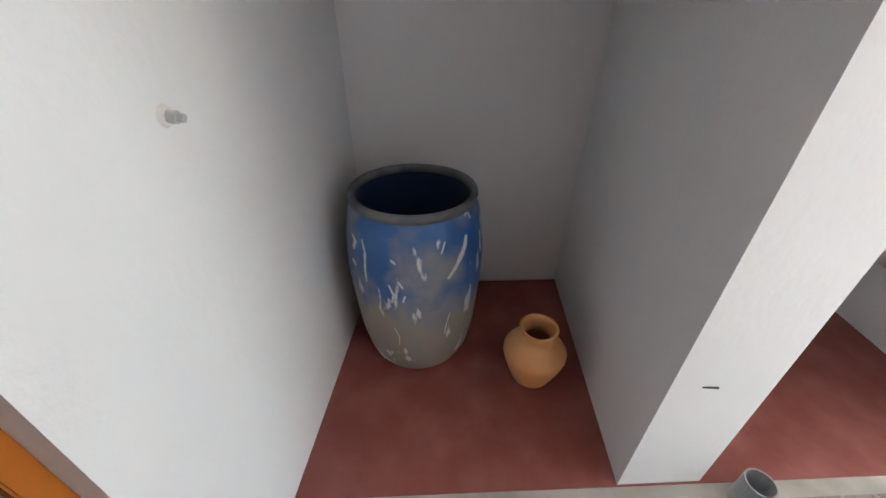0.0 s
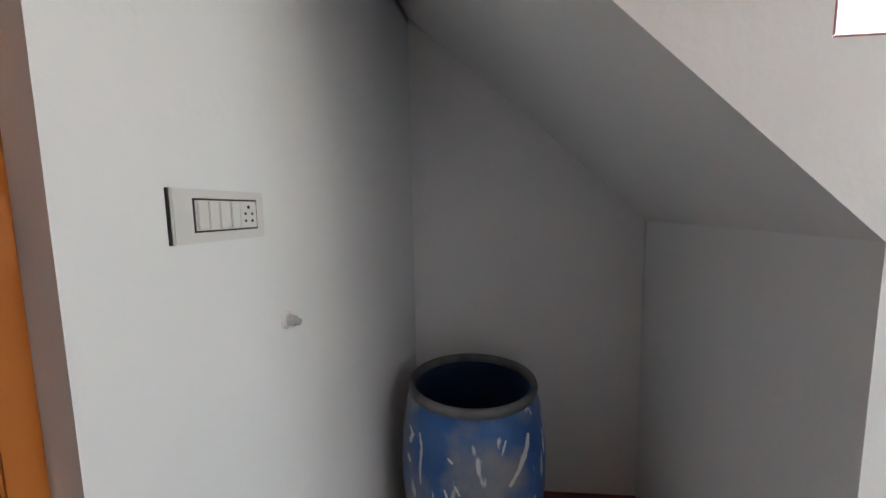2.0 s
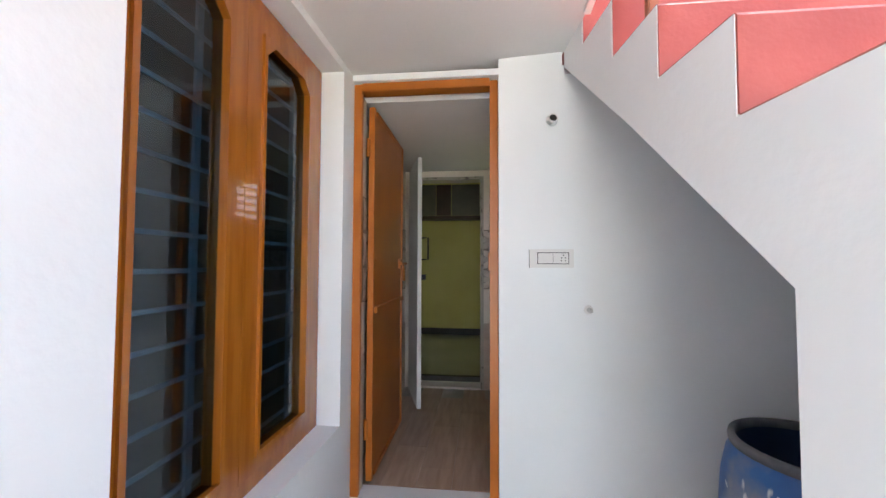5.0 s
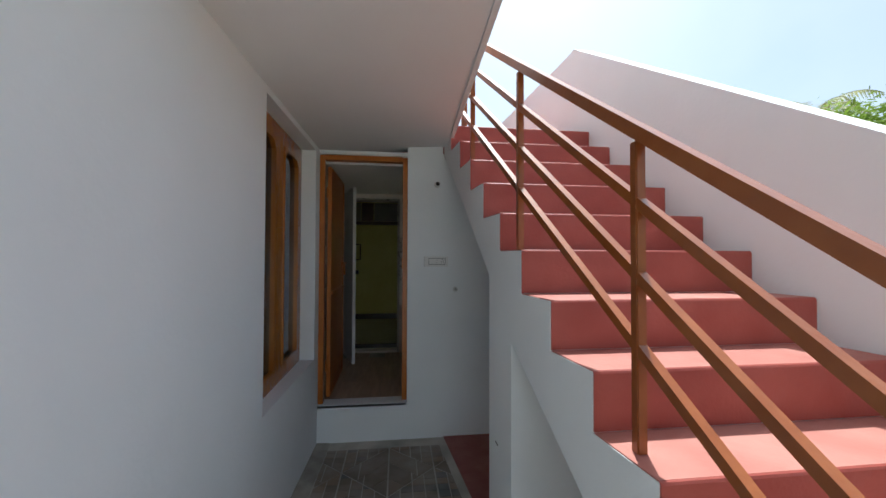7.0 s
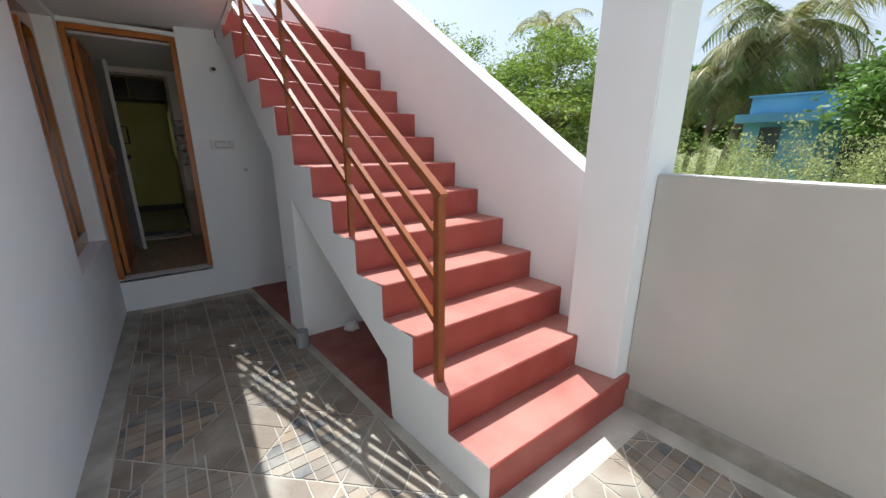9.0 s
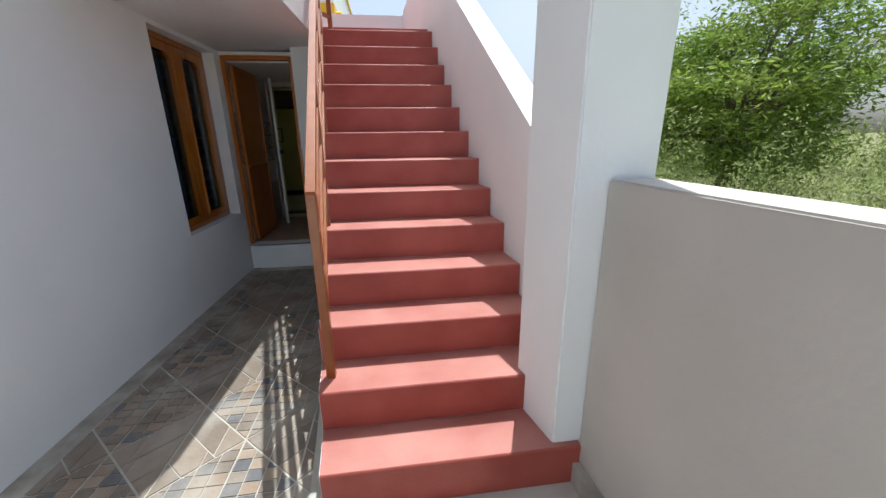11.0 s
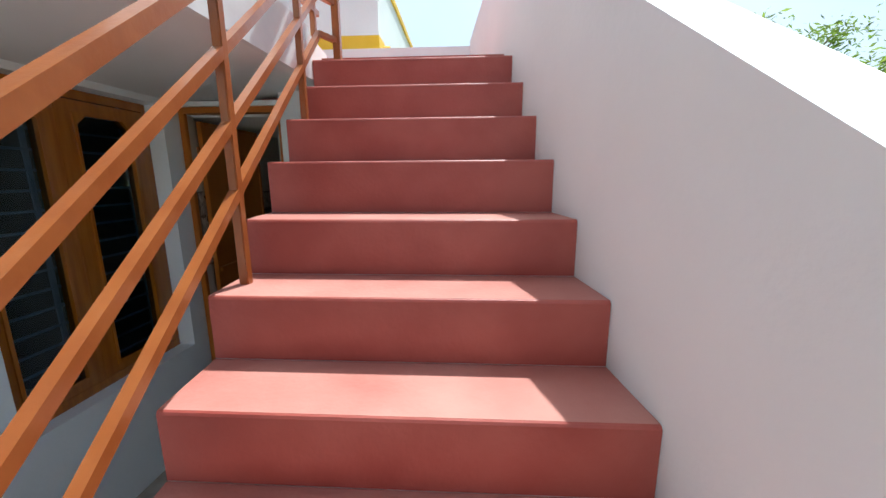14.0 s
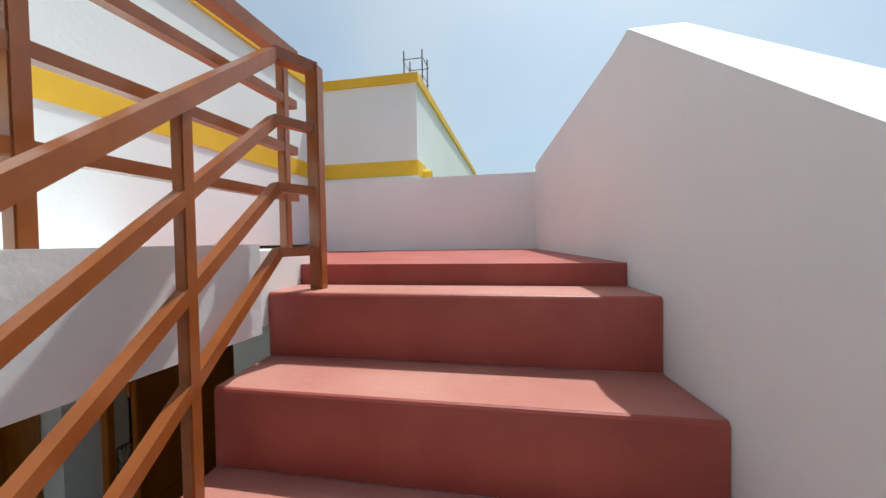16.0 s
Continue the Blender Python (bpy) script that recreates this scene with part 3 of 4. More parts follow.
for i in range(6):
    boxes("bar", GRILLE, (0.64, 0.65, 2.24, 2.71, 1.25 + i * 0.09, 1.262 + i * 0.09), parent=yw)
loft_unit = tagged(new("loft_cupboard"), "dark brown loft cupboard with grey shutters above the yellow wall", "cupboard")
boxes("frame", LOFT, (-2.39, 0.59, 3.4, 3.44, 1.93, 1.98), (-2.39, 0.59, 3.4, 3.44, 2.6, 2.69), (-2.39, 0.59, 3.42, 3.75, 1.95, 1.97), parent=loft_unit)
for x0, x1, mt in ((-0.95, -0.45, LOFT_GREY), (-0.45, -0.02, LOFT_GREY), (-0.02, 0.19, LOFT), (0.19, 0.585, LOFT_GREY), (-2.38, -0.95, LOFT)):
    boxes("shutter", mt, (x0 + 0.004, x1 - 0.004, 3.405, 3.43, 1.985, 2.595), parent=loft_unit)

# white inner door, standing open
idoor = structure(new("door_2"), "white inner door standing open, seen edge on", "door")
bm = bmesh.new()
bar(bm, (-0.005, 1.48, 1.2), (0.145, 1.036, 1.2), 0.03, 1.82)
part("door_leaf", bm, PLASTIC, idoor)
bm = bmesh.new()
tube(bm, [(0.155, 1.075, 1.52), (0.2, 1.085, 1.52), (0.2, 1.085, 1.36), (0.155, 1.075, 1.36)], [0.007] * 4, 6)
part("door_handle", bm, DARK, idoor, "black pull handle")
bm = bmesh.new()
box(bm, 0.15, 0.185, 1.055, 1.085, 1.21, 1.25)
part("lock", bm, DARK, idoor, "black door lock")
boxes("inner_frame", material("marbled_frame", (0.3, 0.27, 0.22), 0.4, color2=(0.08, 0.06, 0.05), scale=18, detail=3, spread=(0.55, 0.62)), (0.586, 0.612, 1.5, 1.519, INNER, 2.07), (-0.012, 0.0, 1.5, 1.519, INNER, 2.07), (-0.012, 0.612, 1.5, 1.519, 2.046, 2.069), parent=idoor)

# orange steel door
door = structure(new("door_1"), "orange enamelled steel door standing open into the bathroom", "door")
T = 0.038
boxes("door_frame", ORANGE, (DOOR_L, DOOR_L + T, 0.03, 0.058, INNER, DOOR_T), (DOOR_R - T, DOOR_R, 0.045, 0.066, INNER, DOOR_T), (DOOR_L + T, DOOR_R - T, 0.02, 0.09, DOOR_T - T, DOOR_T), parent=door, bevel=0.003)
leaf = boxes("door_leaf", ORANGE, (0.045, 0.063, 0.13, 0.79, INNER + 0.03, 2.09), parent=door)
boxes("edge", ORANGE, (0.041, 0.071, 0.12, 0.145, INNER + 0.02, 2.1), (0.041, 0.071, 0.775, 0.8, INNER + 0.02, 2.1), (0.041, 0.071, 0.175, 0.775, 2.075, 2.1), (0.041, 0.071, 0.175, 0.775, INNER + 0.02, INNER + 0.045), parent=leaf, bevel=0.003)
boxes("stiffener", ORANGE, (0.063, 0.083, 0.146, 0.774, 1.09, 1.12), parent=leaf, bevel=0.003)
boxes("stiffener", ORANGE, (0.063, 0.069, 0.176, 0.774, 1.345, 1.352), parent=leaf)
bm = bmesh.new()
tube(bm, [(0.083, 0.68, 1.33), (0.083, 0.85, 1.33)], [0.009, 0.009], 8)
box(bm, 0.062, 0.076, 0.7, 0.77, 1.3, 1.36)
tube(bm, [(0.083, 0.75, 1.33), (0.087, 0.755, 1.22)], [0.008, 0.01], 8)
part("bolt", bm, ORANGE, leaf, "orange sliding bolt")
boxes("keeper", ORANGE, (DOOR_R - 0.045, DOOR_R - 0.012, 0.027, 0.046, 1.3, 1.385), parent=door, bevel=0.004)
for z in (0.5, 1.85):
    bm = bmesh.new()
    tube(bm, [(0.042, 0.112, z), (0.042, 0.112, z + 0.09)], [0.009, 0.009], 8)
    part("hinge", bm, ORANGE, door)

# ---- teak window with grille ----
win = structure(new("window_1"), "varnished teak window with two dark panes and a steel grille", "window")
xo = wx(-0.6) - 0.095
def arched(bm, y0, y1, z0, z1, fw, x0, x1, ch):
    """A frame whose opening has cut upper corners."""
    o = [(y0, z0), (y1, z0), (y1, z1), (y1 - 0.001, z1), (y0 + 0.001, z1), (y0, z1)]
    i = [(y0 + fw[0], z0 + fw[2]), (y1 - fw[1], z0 + fw[2]), (y1 - fw[1], z1 - fw[3] - ch), (y1 - fw[1] - ch, z1 - fw[3]), (y0 + fw[0] + ch, z1 - fw[3]), (y0 + fw[0], z1 - fw[3] - ch)]
    n = len(o)
    vs = {}
    for nm, ring in (("o", o), ("i", i)):
        for x in (x0, x1):
            vs[nm, x] = [bm.verts.new((x, y, z)) for y, z in ring]
    for k in range(n):
        j = (k + 1) % n
        bm.faces.new((vs["o", x1][k], vs["o", x1][j], vs["i", x1][j], vs["i", x1][k]))
        bm.faces.new((vs["o", x0][j], vs["o", x0][k], vs["i", x0][k], vs["i", x0][j]))
        bm.faces.new((vs["o", x0][k], vs["o", x0][j], vs["o", x1][j], vs["o", x1][k]))
        bm.faces.new((vs["i", x0][j], vs["i", x0][k], vs["i", x1][k], vs["i", x1][j]))
W0, W1, WM = WY0 + 0.002, WY1 - 0.002, -0.62
bm = bmesh.new()
arched(bm, W0, W1, WZ0, WZ1 - 0.002, (0.03, 0.03, 0.045, 0.045), xo - 0.09, xo + 0.005, 0.001)
part("window_frame", bm, WOOD, win)
for y0, y1, fa, fb in ((W0 + 0.03, WM, 0.05, 0.08), (WM, W1 - 0.03, 0.08, 0.1)):
    bm = bmesh.new()
    arched(bm, y0 + 0.001, y1 - 0.001, WZ0 + 0.051, WZ1 - 0.053, (fa, fb, 0.05, 0.06), xo - 0.04, xo + 0.012, 0.05)
    sash = part("sash", bm, WOOD, win)
    bm = bmesh.new()
    arched(bm, y0 + fa - 0.008, y1 - fb + 0.008, WZ0 + 0.095, WZ1 - 0.107, (0.016, 0.016, 0.016, 0.016), xo + 0.0125, xo + 0.021, 0.045)
    part("bead", bm, WOOD, sash, "moulded glazing bead")
    boxes("pane", GLASS_DARK, (xo - 0.012, xo - 0.007, y0 + fa - 0.01, y1 - fb + 0.01, WZ0 + 0.09, WZ1 - 0.1), parent=sash).visible_shadow = False
grille = tagged(new("window_grille"), "blue-grey painted steel grille behind the window glass", "grille")
for k in range(15):
    z = WZ0 + 0.1 + k * 0.093
    boxes("bar", GRILLE, (xo - 0.085, xo - 0.079, W0 + 0.032, W1 - 0.032, z, z + 0.012), parent=grille)
for y in (W0 + 0.035, -0.7, -0.19):
    boxes("upright", GRILLE, (xo - 0.095, xo - 0.0855, y, y + 0.022, WZ0 + 0.05, WZ1 - 0.05), parent=grille)
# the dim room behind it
# walls carry the room's darkness in their colour
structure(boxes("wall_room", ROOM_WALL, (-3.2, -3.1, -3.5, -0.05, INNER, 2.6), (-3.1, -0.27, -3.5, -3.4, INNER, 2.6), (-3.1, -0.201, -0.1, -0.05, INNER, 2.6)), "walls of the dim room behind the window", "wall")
structure(boxes("floor_room", GREEN_FLOOR, (-3.2, -0.28, -3.5, -0.05, 0.1, INNER)), "floor of the dim room", "floor")
structure(boxes("ceiling_room", CEILING, (-3.2, -0.2, -3.5, 0.131, 2.55, 2.56)), "ceiling of the dim room", "ceiling")
structure(boxes("wall_back", WHITE, (-3.2, -2.5, -0.05, 4.0, -0.45, 2.55), (-2.5, -0.2, 0.0, 0.13, -0.45, 2.55)), "plain outer house wall", "wall")


# ---- small things on the end wall ----
sw = tagged(new("switch_board"), "white modular switch plate with three switches and a socket", "switch")
boxes("plate", PLASTIC, (0.795, 0.98, -0.009, 0.0, 1.317, 1.396), parent=sw, bevel=0.002)
boxes("inset", DARK, (0.8275, 0.9595, -0.0098, -0.0088, 1.3325, 1.3825), parent=sw)
for x0, x1 in ((0.8303, 0.8928), (0.8942, 0.9567)):
    boxes("module", PLASTIC, (x0, x1, -0.0108, -0.0088, 1.3353, 1.3797), parent=sw)
for i in range(3):
    boxes("rocker", PLASTIC, (0.832 + i * 0.0205, 0.851 + i * 0.0205, -0.014, -0.0105, 1.337, 1.378), parent=sw, bevel=0.001)
boxes("rocker", PLASTIC, (0.897, 0.915, -0.014, -0.0105, 1.337, 1.378), parent=sw, bevel=0.001)
sock = boxes("socket", PLASTIC, (0.9165, 0.955, -0.0125, -0.0105, 1.337, 1.378), parent=sw, bevel=0.0008)
for dx, dz, r in ((0, 0.012, 0.0032), (-0.008, 0.001, 0.0026), (0.008, 0.001, 0.0026), (-0.008, -0.011, 0.0026), (0.008, -0.011, 0.0026)):
    bm = bmesh.new()
    tube(bm, [(0.936 + dx, -0.0123, 1.358 + dz), (0.936 + dx, -0.0132, 1.358 + dz)], [r, r], 8)
    part("pin_hole", bm, DARK, sock)
tap = tagged(new("pipe_stub"), "short clear plastic pipe plug in the white wall", "pipe stub")
for pts, r, mt in (([(1.04, 0, 1.14), (1.04, -0.006, 1.14)], [0.019, 0.016], PLASTIC), ([(1.04, -0.006, 1.14), (1.042, -0.02, 1.138)], [0.011, 0.011], CLEAR), ([(1.042, -0.02, 1.138), (1.043, -0.03, 1.136)], [0.008, 0.007], CLEAR)):
    bm = bmesh.new()
    tube(bm, pts, r, 14)
    part("ring" if mt is PLASTIC else "plug", bm, mt, tap)
lh = tagged(new("conduit_outlet"), "white round conduit outlet with a dark hole", "outlet")
bm = bmesh.new()
tube(bm, [(0.894, 0.0, 1.957), (0.896, -0.022, 1.96)], [0.026, 0.021], 20)
part("collar", bm, PLASTIC, lh)
bm = bmesh.new()
tube(bm, [(0.896, -0.0222, 1.96), (0.8965, -0.025, 1.961)], [0.016, 0.015], 20)
part("hole", bm, BLACK_TRIM, lh)
# dark strip drawn as the shadow line along the plate's left edge
boxes("edge_shadow_strip", DARK, (0.7936, 0.7952, -0.005, 0.0, 1.317, 1.396), parent=sw)
# ---- under the stair ----
drum = tagged(new("water_drum"), "blue plastic drum crusted with dried cement and paint", "drum")
drum.location, drum.scale = (1.655, -0.31, 0.004), (1.04, 1.04, 1.01)
bm = bmesh.new()
prof = [(0.0, 0.0), (0.165, 0.0), (0.19, 0.012), (0.21, 0.06), (0.23, 0.16), (0.24, 0.28), (0.249, 0.4), (0.25, 0.5), (0.243, 0.6), (0.228, 0.68), (0.212, 0.715), (0.208, 0.72), (0.2, 0.72), (0.204, 0.69), (0.22, 0.6), (0.235, 0.45), (0.22, 0.2), (0.17, 0.03), (0.0, 0.02)]
lathe(bm, prof[1:13], 56)
bm.verts.ensure_lookup_table()
bm.faces.new(bm.verts[:56][::-1])
part("body", bm, DRUM, drum, smooth=True)
# inner face takes a darker blue that stands in for the shade inside
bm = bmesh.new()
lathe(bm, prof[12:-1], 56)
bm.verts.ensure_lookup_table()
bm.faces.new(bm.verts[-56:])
part("inside", bm, material("drum_inside_shade", (0.012, 0.03, 0.09), 0.5, color2=(0.02, 0.045, 0.12), scale=6), drum, "blue inside of the drum with its shade put into the colour", smooth=True)
bm = bmesh.new()
rr = [(0.205, 0.712), (0.219, 0.714), (0.222, 0.728), (0.219, 0.742), (0.206, 0.744), (0.2, 0.738), (0.2, 0.715), (0.205, 0.712)]
lathe(bm, rr, 56)
part("rim", bm, RIM, drum, "dusty dark grey rolled rim", smooth=True)
# smeared white paint strokes on the drum's side
DRUM_SIDE = [(z, rad) for rad, z in prof[2:11]]


def drum_stroke(points, width):
    """A raised smear that follows the drum's curve; points are (angle, height)."""
    bm = bmesh.new()
    rows = []
    fine = []
    for (a0, z0), (a1, z1) in zip(points, points[1:]):
        fine += [(a0 + (a1 - a0) * k / 5, z0 + (z1 - z0) * k / 5) for k in range(5)]
    fine.append(points[-1])
    rs = random.Random(len(fine) + int(points[0][0]))
    for k, (a, z) in enumerate(fine):
        rad = float(np.interp(z, [q[0] for q in DRUM_SIDE], [q[1] for q in DRUM_SIDE])) + 0.0012
        t = k / (len(fine) - 1)
        w = width * (0.35 + 0.65 * math.sin(math.pi * (0.1 + 0.85 * t))) * rs.uniform(0.7, 1.25)
        b = fine[min(k + 1, len(fine) - 1)]
        c = fine[max(k - 1, 0)]
        da, dz = radians(b[0] - c[0]) * rad, b[1] - c[1]
        ln = math.hypot(da, dz) or 1.0
        ends = []
        for sg in (-1, 1):
            aa, zz = radians(a) - sg * dz / ln * w / 2 / rad, z + sg * da / ln * w / 2
            ends.append(bm.verts.new((rad * math.cos(aa), rad * math.sin(aa), zz)))
        rows.append(ends)
    for p, q in zip(rows, rows[1:]):
        bm.faces.new((p[0], p[1], q[1], q[0]))
    part("paint_smear", bm, WHITE_MARK, drum, "white paint smear", smooth=True)


VIEW_A = 187
for pts, w in (([(-58, 0.635), (-52, 0.62), (-55, 0.585)], 0.022), ([(-58, 0.54), (-52, 0.525)], 0.022), ([(-44, 0.64), (-40, 0.6), (-41, 0.53), (-40, 0.48)], 0.012), ([(45, 0.645), (42, 0.61), (33, 0.55), (25, 0.51)], 0.02), ([(24, 0.65), (20, 0.61)], 0.008), ([(-20, 0.5), (-17, 0.46), (-19, 0.42)], 0.008), ([(-13, 0.52), (-9, 0.49)], 0.009), ([(-8, 0.46), (-10, 0.43)], 0.008), ([(-18, 0.6), (-14, 0.585)], 0.01), ([(47, 0.4), (44, 0.36), (45, 0.33)], 0.006), ([(28, 0.35), (25, 0.29), (24, 0.24)], 0.005), ([(-20, 0.3), (-16, 0.25), (-17, 0.2)], 0.004), ([(-50, 0.075), (-40, 0.06), (-33, 0.05)], 0.022)):
    drum_stroke([(VIEW_A + a, z) for a, z in pts], w)
pot = tagged(new("water_pot"), "round orange plastic water pot with a flared neck", "pot")
pot.location, pot.scale = (1.475, -0.795, 0.004), (0.97, 0.97, 1.16)
bm = bmesh.new()
pp = [(0.07, 0.0), (0.08, 0.006), (0.094, 0.035), (0.115, 0.085), (0.126, 0.118), (0.126, 0.132), (0.117, 0.147), (0.095, 0.162), (0.072, 0.172), (0.064, 0.178), (0.06, 0.19), (0.061, 0.21), (0.068, 0.222), (0.075, 0.227), (0.077, 0.234), (0.071, 0.238), (0.063, 0.232), (0.054, 0.21), (0.053, 0.18), (0.09, 0.155), (0.115, 0.125), (0.08, 0.012)]
lathe(bm, pp, 48)
bm.verts.ensure_lookup_table()
bm.faces.new(bm.verts[:48][::-1])
bm.faces.new(bm.verts[-48:])
part("body", bm, CLAY, pot, smooth=True)
pipe = tagged(new("drain_pipe"), "open grey pipe stub rising beside the pier", "pipe")
bm = bmesh.new()
n = 24
def ring(r, z):
    return [bm.verts.new((1.035 + r * math.cos(k * 2 * math.pi / n), -1.4 + r * math.sin(k * 2 * math.pi / n), z)) for k in range(n)]
rs = [ring(0.043, 0.0), ring(0.043, 0.12), ring(0.038, 0.12), ring(0.038, 0.01)]
for a_, b_ in zip(rs, rs[1:]):
    for k in range(n):
        bm.faces.new((a_[k], a_[(k + 1) % n], b_[(k + 1) % n], b_[k]))
bm.faces.new(rs[-1])
part("pipe", bm, PVC, pipe, smooth=False)
bm = bmesh.new()
bmesh.ops.create_icosphere(bm, subdivisions=3, radius=1)
for v in bm.verts:
    k = 1 + 0.35 * noise.noise(v.co * 1.7)
    v.co = Vector((v.co.x * 0.06 * k, v.co.y * 0.045 * k, max(0, v.co.z * 0.06 * k)))
lump = part("plaster_lump", bm, WHITE_ROUGH, smooth=True)
lump.location = (1.42, -1.36, 0.004)
tagged(lump, "hardened lump of white plaster on the red floor", "plaster lump")
# pencil mark and pier scuff
scuff = boxes("wall_scuff", BLACK_TRIM, (xl(-1.1) - 0.001, xl(-1.1) + 0.002, -1.14, -1.1, 0.5, 0.505))
tagged(scuff, "thin dark scratch on the white pier", "scratch")

# ---- beyond the compound wall ----
def leaves(name, n, place, size, mat, parent=None, flat=0.5, seed=1, long=1.0):
    rng = np.random.default_rng(seed)
    c = place(rng, n)
    n = len(c)
    a = rng.normal(size=(n, 3))
    a[:, 2] *= flat
    a /= np.linalg.norm(a, axis=1)[:, None]
    b = np.cross(a, rng.normal(size=(n, 3)))
    b /= np.linalg.norm(b, axis=1)[:, None]
    s = size * rng.uniform(0.6, 1.4, n)[:, None]
    v = np.concatenate([c - a * s * long, c + b * s * 0.45, c + a * s * long, c - b * s * 0.45], 1).reshape(-1, 3)
    f = np.arange(4 * n).reshape(-1, 4)
    me = bpy.data.meshes.new(name)
    me.from_pydata(v.tolist(), [], f.tolist())
    me.materials.append(mat)
    ob = new(name, me)
    if parent:
        ob.parent = parent
    return ob


def clumps(centre, radius, count, spread, rng_seed):
    rs = np.random.default_rng(rng_seed)
    u = rs.normal(size=(count, 3))
    u /= np.linalg.norm(u, axis=1)[:, None]
    k = rs.uniform(0.35, 1.0, count)[:, None] ** 0.6
    cc = np.array(centre) + u * k * np.array(radius)

    def place(rng, n):
        i = rng.integers(0, count, n)
        return cc[i] + rng.normal(size=(n, 3)) * np.array(spread)
    return cc, place


def tree(label, base, centre, radius, count, n, size, mat, seed, spread=(0.3, 0.3, 0.16), long=1.0, flat=0.5):
    t = tagged(new("tree"), label, "tree")
    cc, place = clumps(centre, radius, count, spread, seed)
    bm = bmesh.new()
    c = Vector(centre)
    b0 = Vector(base)
    mid = b0.lerp(c, 0.5) + Vector((0.15, -0.1, 0))
    low = c - Vector((0, 0, radius[2] * 0.4))
    tube(bm, [b0, mid, low], [0.16, 0.12, 0.09], 8)
    for q in cc[:: max(1, count // 34)]:
        q = Vector(q)
        m1 = low.lerp(q, 0.5) + Vector((0, 0, 0.15))
        tube(bm, [low if q.z > low.z else mid, m1, q], [0.06, 0.035, 0.012], 5)
    part("trunk", bm, BARK, t)
    tagged(leaves("crown", n, place, size, mat, t, flat, seed, long), kind="stuff")
    return t


tree("feathery thorn tree with yellow-green leaves behind the wall", (8.6, 3.2, -0.45), (8.6, 3.0, 2.1), (1.85, 2.0, 1.85), 80, 42000, 0.036, LEAF_FINE, 3, spread=(0.34, 0.34, 0.12), long=1.6)
tree("tall sparse thorn tree with thin branches above the parapet", (7.4, 6.2, -0.45), (7.6, 6.1, 3.0), (1.9, 1.8, 1.85), 40, 6000, 0.036, LEAF_FINE, 14, spread=(0.26, 0.26, 0.1), long=1.6)
tree("dense dark green tree near the blue house", (13.5, -4.4, -0.45), (13.2, -4.3, 2.4), (2.0, 2.2, 1.7), 90, 26000, 0.075, LEAF_BROAD, 5)
tree("dark green tree behind the palms", (27, 6.5, -0.45), (27, 6.5, 3.2), (3.0, 4.0, 2.6), 70, 7000, 0.28, LEAF_BROAD, 6)
tree("dark green tree behind the blue house", (27, 1.0, -0.45), (27, 0.5, 3.0), (2.5, 4.0, 2.6), 70, 7000, 0.28, LEAF_BROAD, 7)
tree("dark green tree in the distance", (22, 17, -0.45), (22, 17, 2.6), (4.0, 4.0, 2.4), 70, 6000, 0.28, LEAF_BROAD, 8)
tree("far green tree beside the field", (26, -9.0, -0.45), (26, -9, 3.2), (3.0, 4.5, 2.8), 70, 6000, 0.28, LEAF_BROAD, 9)


def palm(label, base, top, length, seed, fronds=26):
    rs = random.Random(seed)
    t = tagged(new("palm_tree"), label, "palm tree")
    b0, c = Vector(base), Vector(top)
    pts = [b0.lerp(c, k / 8) + Vector((0.25 * math.sin(k / 8 * 3.1), 0.2 * math.sin(k / 8 * 3.1), 0)) for k in range(9)]
    bm = bmesh.new()
    tube(bm, pts, [0.2 - 0.09 * k / 8 for k in range(9)], 10)
    part("trunk", bm, BARK, t)
    bm = bmesh.new()
    for i in range(fronds):
        a = i * 2.4 + rs.uniform(-0.3, 0.3)
        rise = rs.uniform(-0.5, 1.15)
        L = length * rs.uniform(0.75, 1.1)
        out = Vector((math.cos(a), math.sin(a), 0))
        prev, p, ang = c.copy(), c.copy(), rise
        for k in range(22):
            stp = L / 22
            dirv = out * math.cos(ang) + Vector((0, 0, math.sin(ang)))
            p = prev + dirv * stp
            side = dirv.cross(Vector((0, 0, 1))).normalized()
            w = 0.012 * length
            v = [bm.verts.new(q) for q in (prev - side * w, prev + side * w, p + side * w, p - side * w)]
            bm.faces.new(v)
            if k > 2:
                ll = length * 0.24 * math.sin(math.pi * (k + 2) / 26) + 0.05
                for sgn, u in ((-1, 0.0), (1, 0.0), (-1, 0.33), (1, 0.33), (-1, 0.66), (1, 0.66)):
                    tip = p + side * sgn * ll * 0.85 + dirv * ll * 0.4 - Vector((0, 0, ll * rs.uniform(0.25, 0.85)))
                    q = [bm.verts.new(x) for x in (prev.lerp(p, u), prev.lerp(p, u + 0.3), tip)]
                    bm.faces.new(q)
            prev = p
            ang -= 0.075 + 0.02 * (k > 10)
    tagged(part("crown", bm, LEAF_PALM, t), kind="stuff")
    return t


palm("tall coconut palm with drooping fronds behind the blue house", (20.5, 2.6, -0.45), (21.5, 1.6, 6.0), 3.9, 2, 46)
palm("coconut palm with dry lower fronds", (21.5, 3.6, -0.45), (21.6, 3.4, 4.4), 3.0, 3, 34)
palm("distant coconut palm above the thorn tree", (23.6, 15.0, -0.45), (23.8, 15.2, 9.2), 3.2, 5, 24)
palm("distant small coconut palm", (24, 10.5, -0.45), (24, 10.5, 5.2), 2.4, 6, 22)

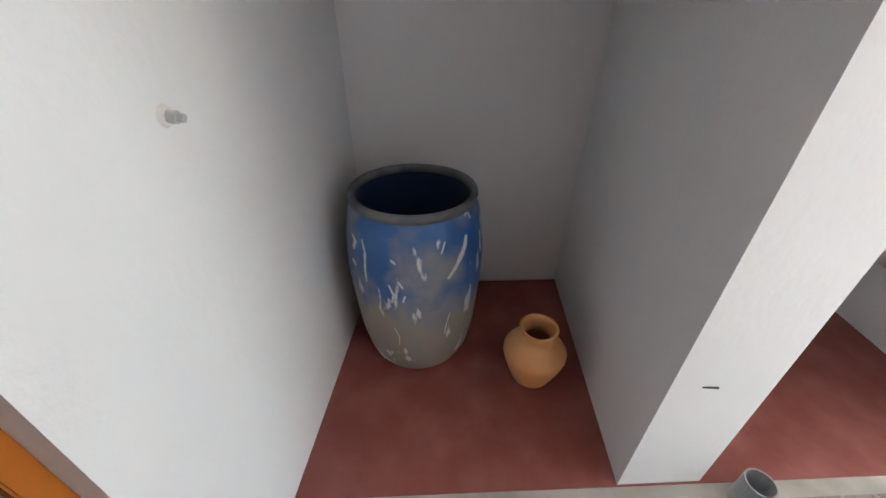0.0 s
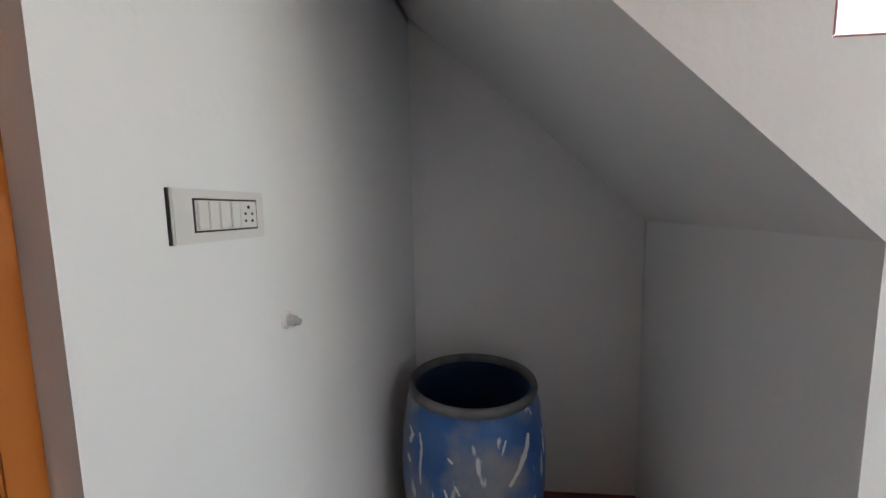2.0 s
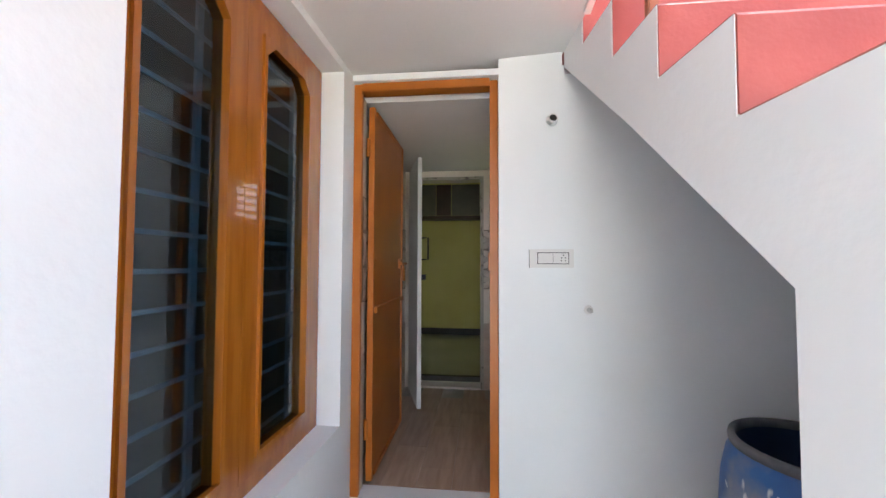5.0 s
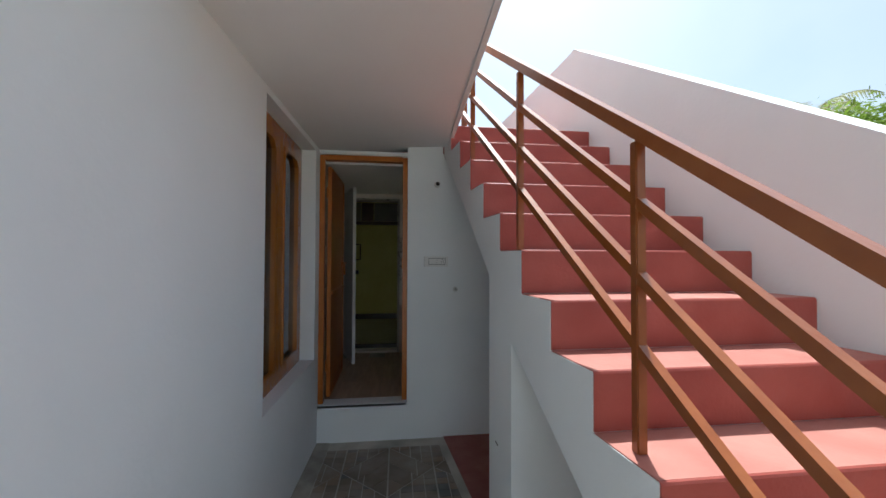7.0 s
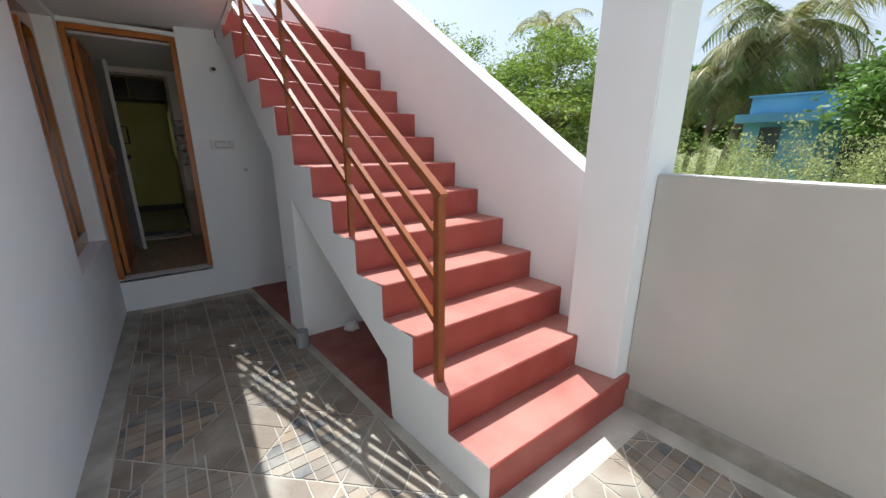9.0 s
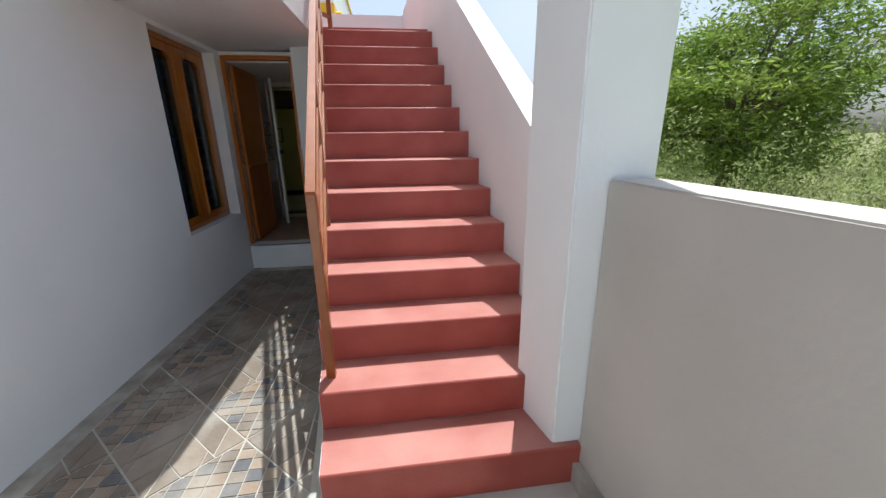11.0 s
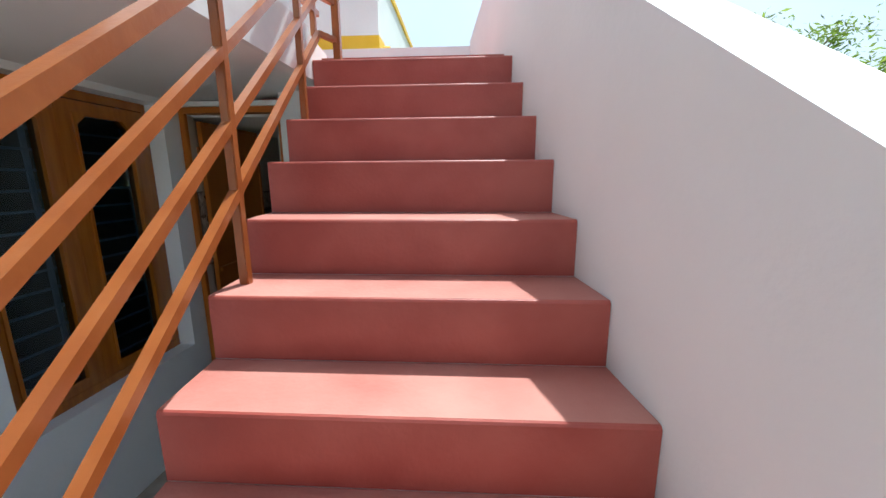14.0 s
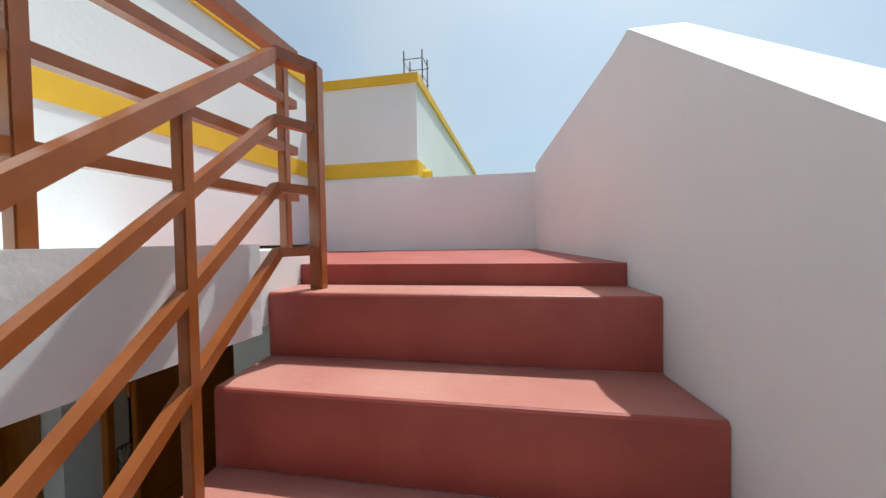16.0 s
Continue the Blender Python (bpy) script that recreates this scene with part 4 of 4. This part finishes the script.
house = tagged(new("blue_house"), "small blue painted house with a flat roof and sunshade", "house")
boxes("wall", BLUE_HOUSE, (17.2, 21, -1.0, 1.0, -0.45, 2.15), (18.5, 21, -3.4, -1.0, -0.45, 2.15), parent=house)
boxes("sunshade", BLUE_HOUSE, (16.7, 21.2, -3.4, 1.15, 2.15, 2.42), parent=house)
boxes("parapet", BLUE_HOUSE, (17.2, 20.8, -1.1, 0.9, 2.42, 2.98), parent=house)
boxes("coping", BLUE_HOUSE, (17.12, 20.88, -1.18, 0.98, 2.98, 3.04), parent=house)
# flat dark panels stand in for the shade inside window and doorway
boxes("window", UNLIT_OPENING, (17.15, 17.2, -0.05, 0.5, 1.0, 2.0), parent=house)
boxes("doorway", UNLIT_OPENING, (18.45, 18.5, -2.6, -1.4, -0.45, 2.0), parent=house)


def scrub(rng, n):
    m = 700
    cx, cy = rng.uniform(6.0, 16.5, m), rng.uniform(-13, 13, m)
    h = rng.uniform(0.9, 1.85, m)
    i = rng.integers(0, m, n)
    t = rng.uniform(0, 1, n)
    return np.stack([cx[i] + rng.normal(size=n) * 0.32 * (1.2 - t), cy[i] + rng.normal(size=n) * 0.32 * (1.2 - t), -0.4 + (h[i] + 0.4) * t], 1)


tagged(leaves("scrub", 230000, scrub, 0.023, LEAF_SCRUB, None, 1.2, 12, 1.2), "yellow-green scrub and weeds covering the field", "scrub", kind="stuff")
mk = tagged(new("boundary_stone"), "white boundary stone with a red painted top", "marker")
mk.location = (9.0, 0.05, -0.45)
boxes("stone", WHITE_MARK, (-0.08, 0.08, -0.08, 0.08, 0, 2.0), parent=mk)
boxes("cap", RED_MARK, (-0.085, 0.085, -0.085, 0.085, 2.0, 2.2), parent=mk)


# ---- stone inlay of the porch floor ----
def clip(poly, a, b, c):
    """Keeps the side of a polygon where a*x + b*y <= c."""
    out = []
    for i, p in enumerate(poly):
        q = poly[(i + 1) % len(poly)]
        dp, dq = a * p[0] + b * p[1] - c, a * q[0] + b * q[1] - c
        if dp <= 0:
            out.append(p)
        if dp * dq < 0:
            t = dp / (dp - dq)
            out.append((p[0] + t * (q[0] - p[0]), p[1] + t * (q[1] - p[1])))
    return out


HALF, PER = 0.298, 0.553     # half width and height of a diamond of the pattern
SEAM_X, SEAM_Y = 0.24, -0.955


def triangle(points, sides):
    """Clips a polygon to the triangle (x0, y0), (x0, y1), (tip) shrunk by half a joint."""
    for (ax, ay), (bx_, by_) in zip(sides, sides[1:] + sides[:1]):
        nx_, ny_ = by_ - ay, ax - bx_
        ln = math.hypot(nx_, ny_)
        points = clip(points, nx_ / ln, ny_ / ln, (nx_ * ax + ny_ * ay) / ln - 0.0048)
        if len(points) < 3:
            return []
    return points


def inlay_limits(p):
    """Clips to the porch floor, leaving cement borders along wall and stair."""
    p = clip(p, -1, 0.023, -0.105)
    if not p:
        return []
    # unseen floor beyond y = -4.7 is left bare cement to bounce sunlight
    low = clip(clip(clip(p, 0, 1, -3.2), 1, 0.0604, 1.98), 0, -1, 4.7)
    high = clip(clip(clip(p, 0, -1, 3.192), 1, 0.1062, 1.118 - 0.1062 * 1.596 - 0.06), 0, 1, -0.12)
    return [q for q in (low, high) if len(q) > 2 and abs(area(q)) > 0.00012]


def area(p):
    return 0.5 * sum(p[i - 1][0] * p[i][1] - p[i][0] * p[i - 1][1] for i in range(len(p)))


def diamond_pieces(cx, cy, grid):
    """Stone pieces of one diamond, cut in two by the seam through its middle."""
    out = []
    for sgn in (-1, 1):
        sides = [(cx, cy - PER / 2), (cx + sgn * HALF, cy), (cx, cy + PER / 2)]
        if sgn < 0:
            sides = sides[::-1]
        raw = []
        if grid:
            for i in range(4):
                for j in range(9):
                    x0, y0, w, h, g = cx + sgn * i * 0.0745, cy - PER / 2 + j * PER / 9, sgn * 0.0745, PER / 9, 0.0028
                    raw.append([(x0 + sgn * g, y0 + g), (x0 + w - sgn * g, y0 + g), (x0 + w - sgn * g, y0 + h - g), (x0 + sgn * g, y0 + h - g)][::sgn])
        else:
            # long strips along the upper edge, one short cut at the tip
            ex, ey = sgn * HALF, -PER / 2
            for k in range(3):
                a0, a1 = k / 3 + 0.008 * (k > 0), (k + 1) / 3 - 0.008 * (k < 2)
                y0, y1 = cy + PER / 2 - a0 * PER, cy + PER / 2 - a1 * PER
                cut = 0.62 - 0.12 * k
                for u0, u1 in ((0.0, cut - 0.01), (cut + 0.01, 1.0)):
                    q = [(cx + ex * u0, y0 + ey * u0), (cx + ex * u0, y1 + ey * u0), (cx + ex * u1, y1 + ey * u1), (cx + ex * u1, y0 + ey * u1)]
                    raw.append(q if area(q) > 0 else q[::-1])
        for q in raw:
            q = triangle(q, sides)
            if len(q) > 2:
                out += inlay_limits(q)
    return out


def slab_piece(bm, p, z):
    lo, hi = [bm.verts.new((x, y, 0.0)) for x, y in p], [bm.verts.new((x, y, z)) for x, y in p]
    bm.faces.new(hi)
    for k in range(len(p)):
        bm.faces.new((lo[k], lo[(k + 1) % len(p)], hi[(k + 1) % len(p)], hi[k]))


floor_ob = bpy.data.objects["floor"]
rng_floor = random.Random(4)
rest, rest_strips, singles = bmesh.new(), bmesh.new(), 0
for col in range(-1, 8):
    for row in range(-2, 12):
        grid = col % 2 == 0
        cx, cy = SEAM_X + col * HALF, SEAM_Y - PER / 2 - row * PER - (0 if grid else PER / 2)
        for p in diamond_pieces(cx, cy, grid):
            z = 0.003 + rng_floor.uniform(0, 0.0015)
            if -3.0 < cy < -1.0 and singles < 300:
                bm = bmesh.new()
                slab_piece(bm, p, z)
                part("stone_tile", bm, SLATE if grid else STRIP, floor_ob)
                singles += 1
            else:
                slab_piece(rest if grid else rest_strips, p, z)
tagged(part("stone_tiles", rest, SLATE, floor_ob), kind="stuff")
tagged(part("stone_strips", rest_strips, STRIP, floor_ob), kind="stuff")
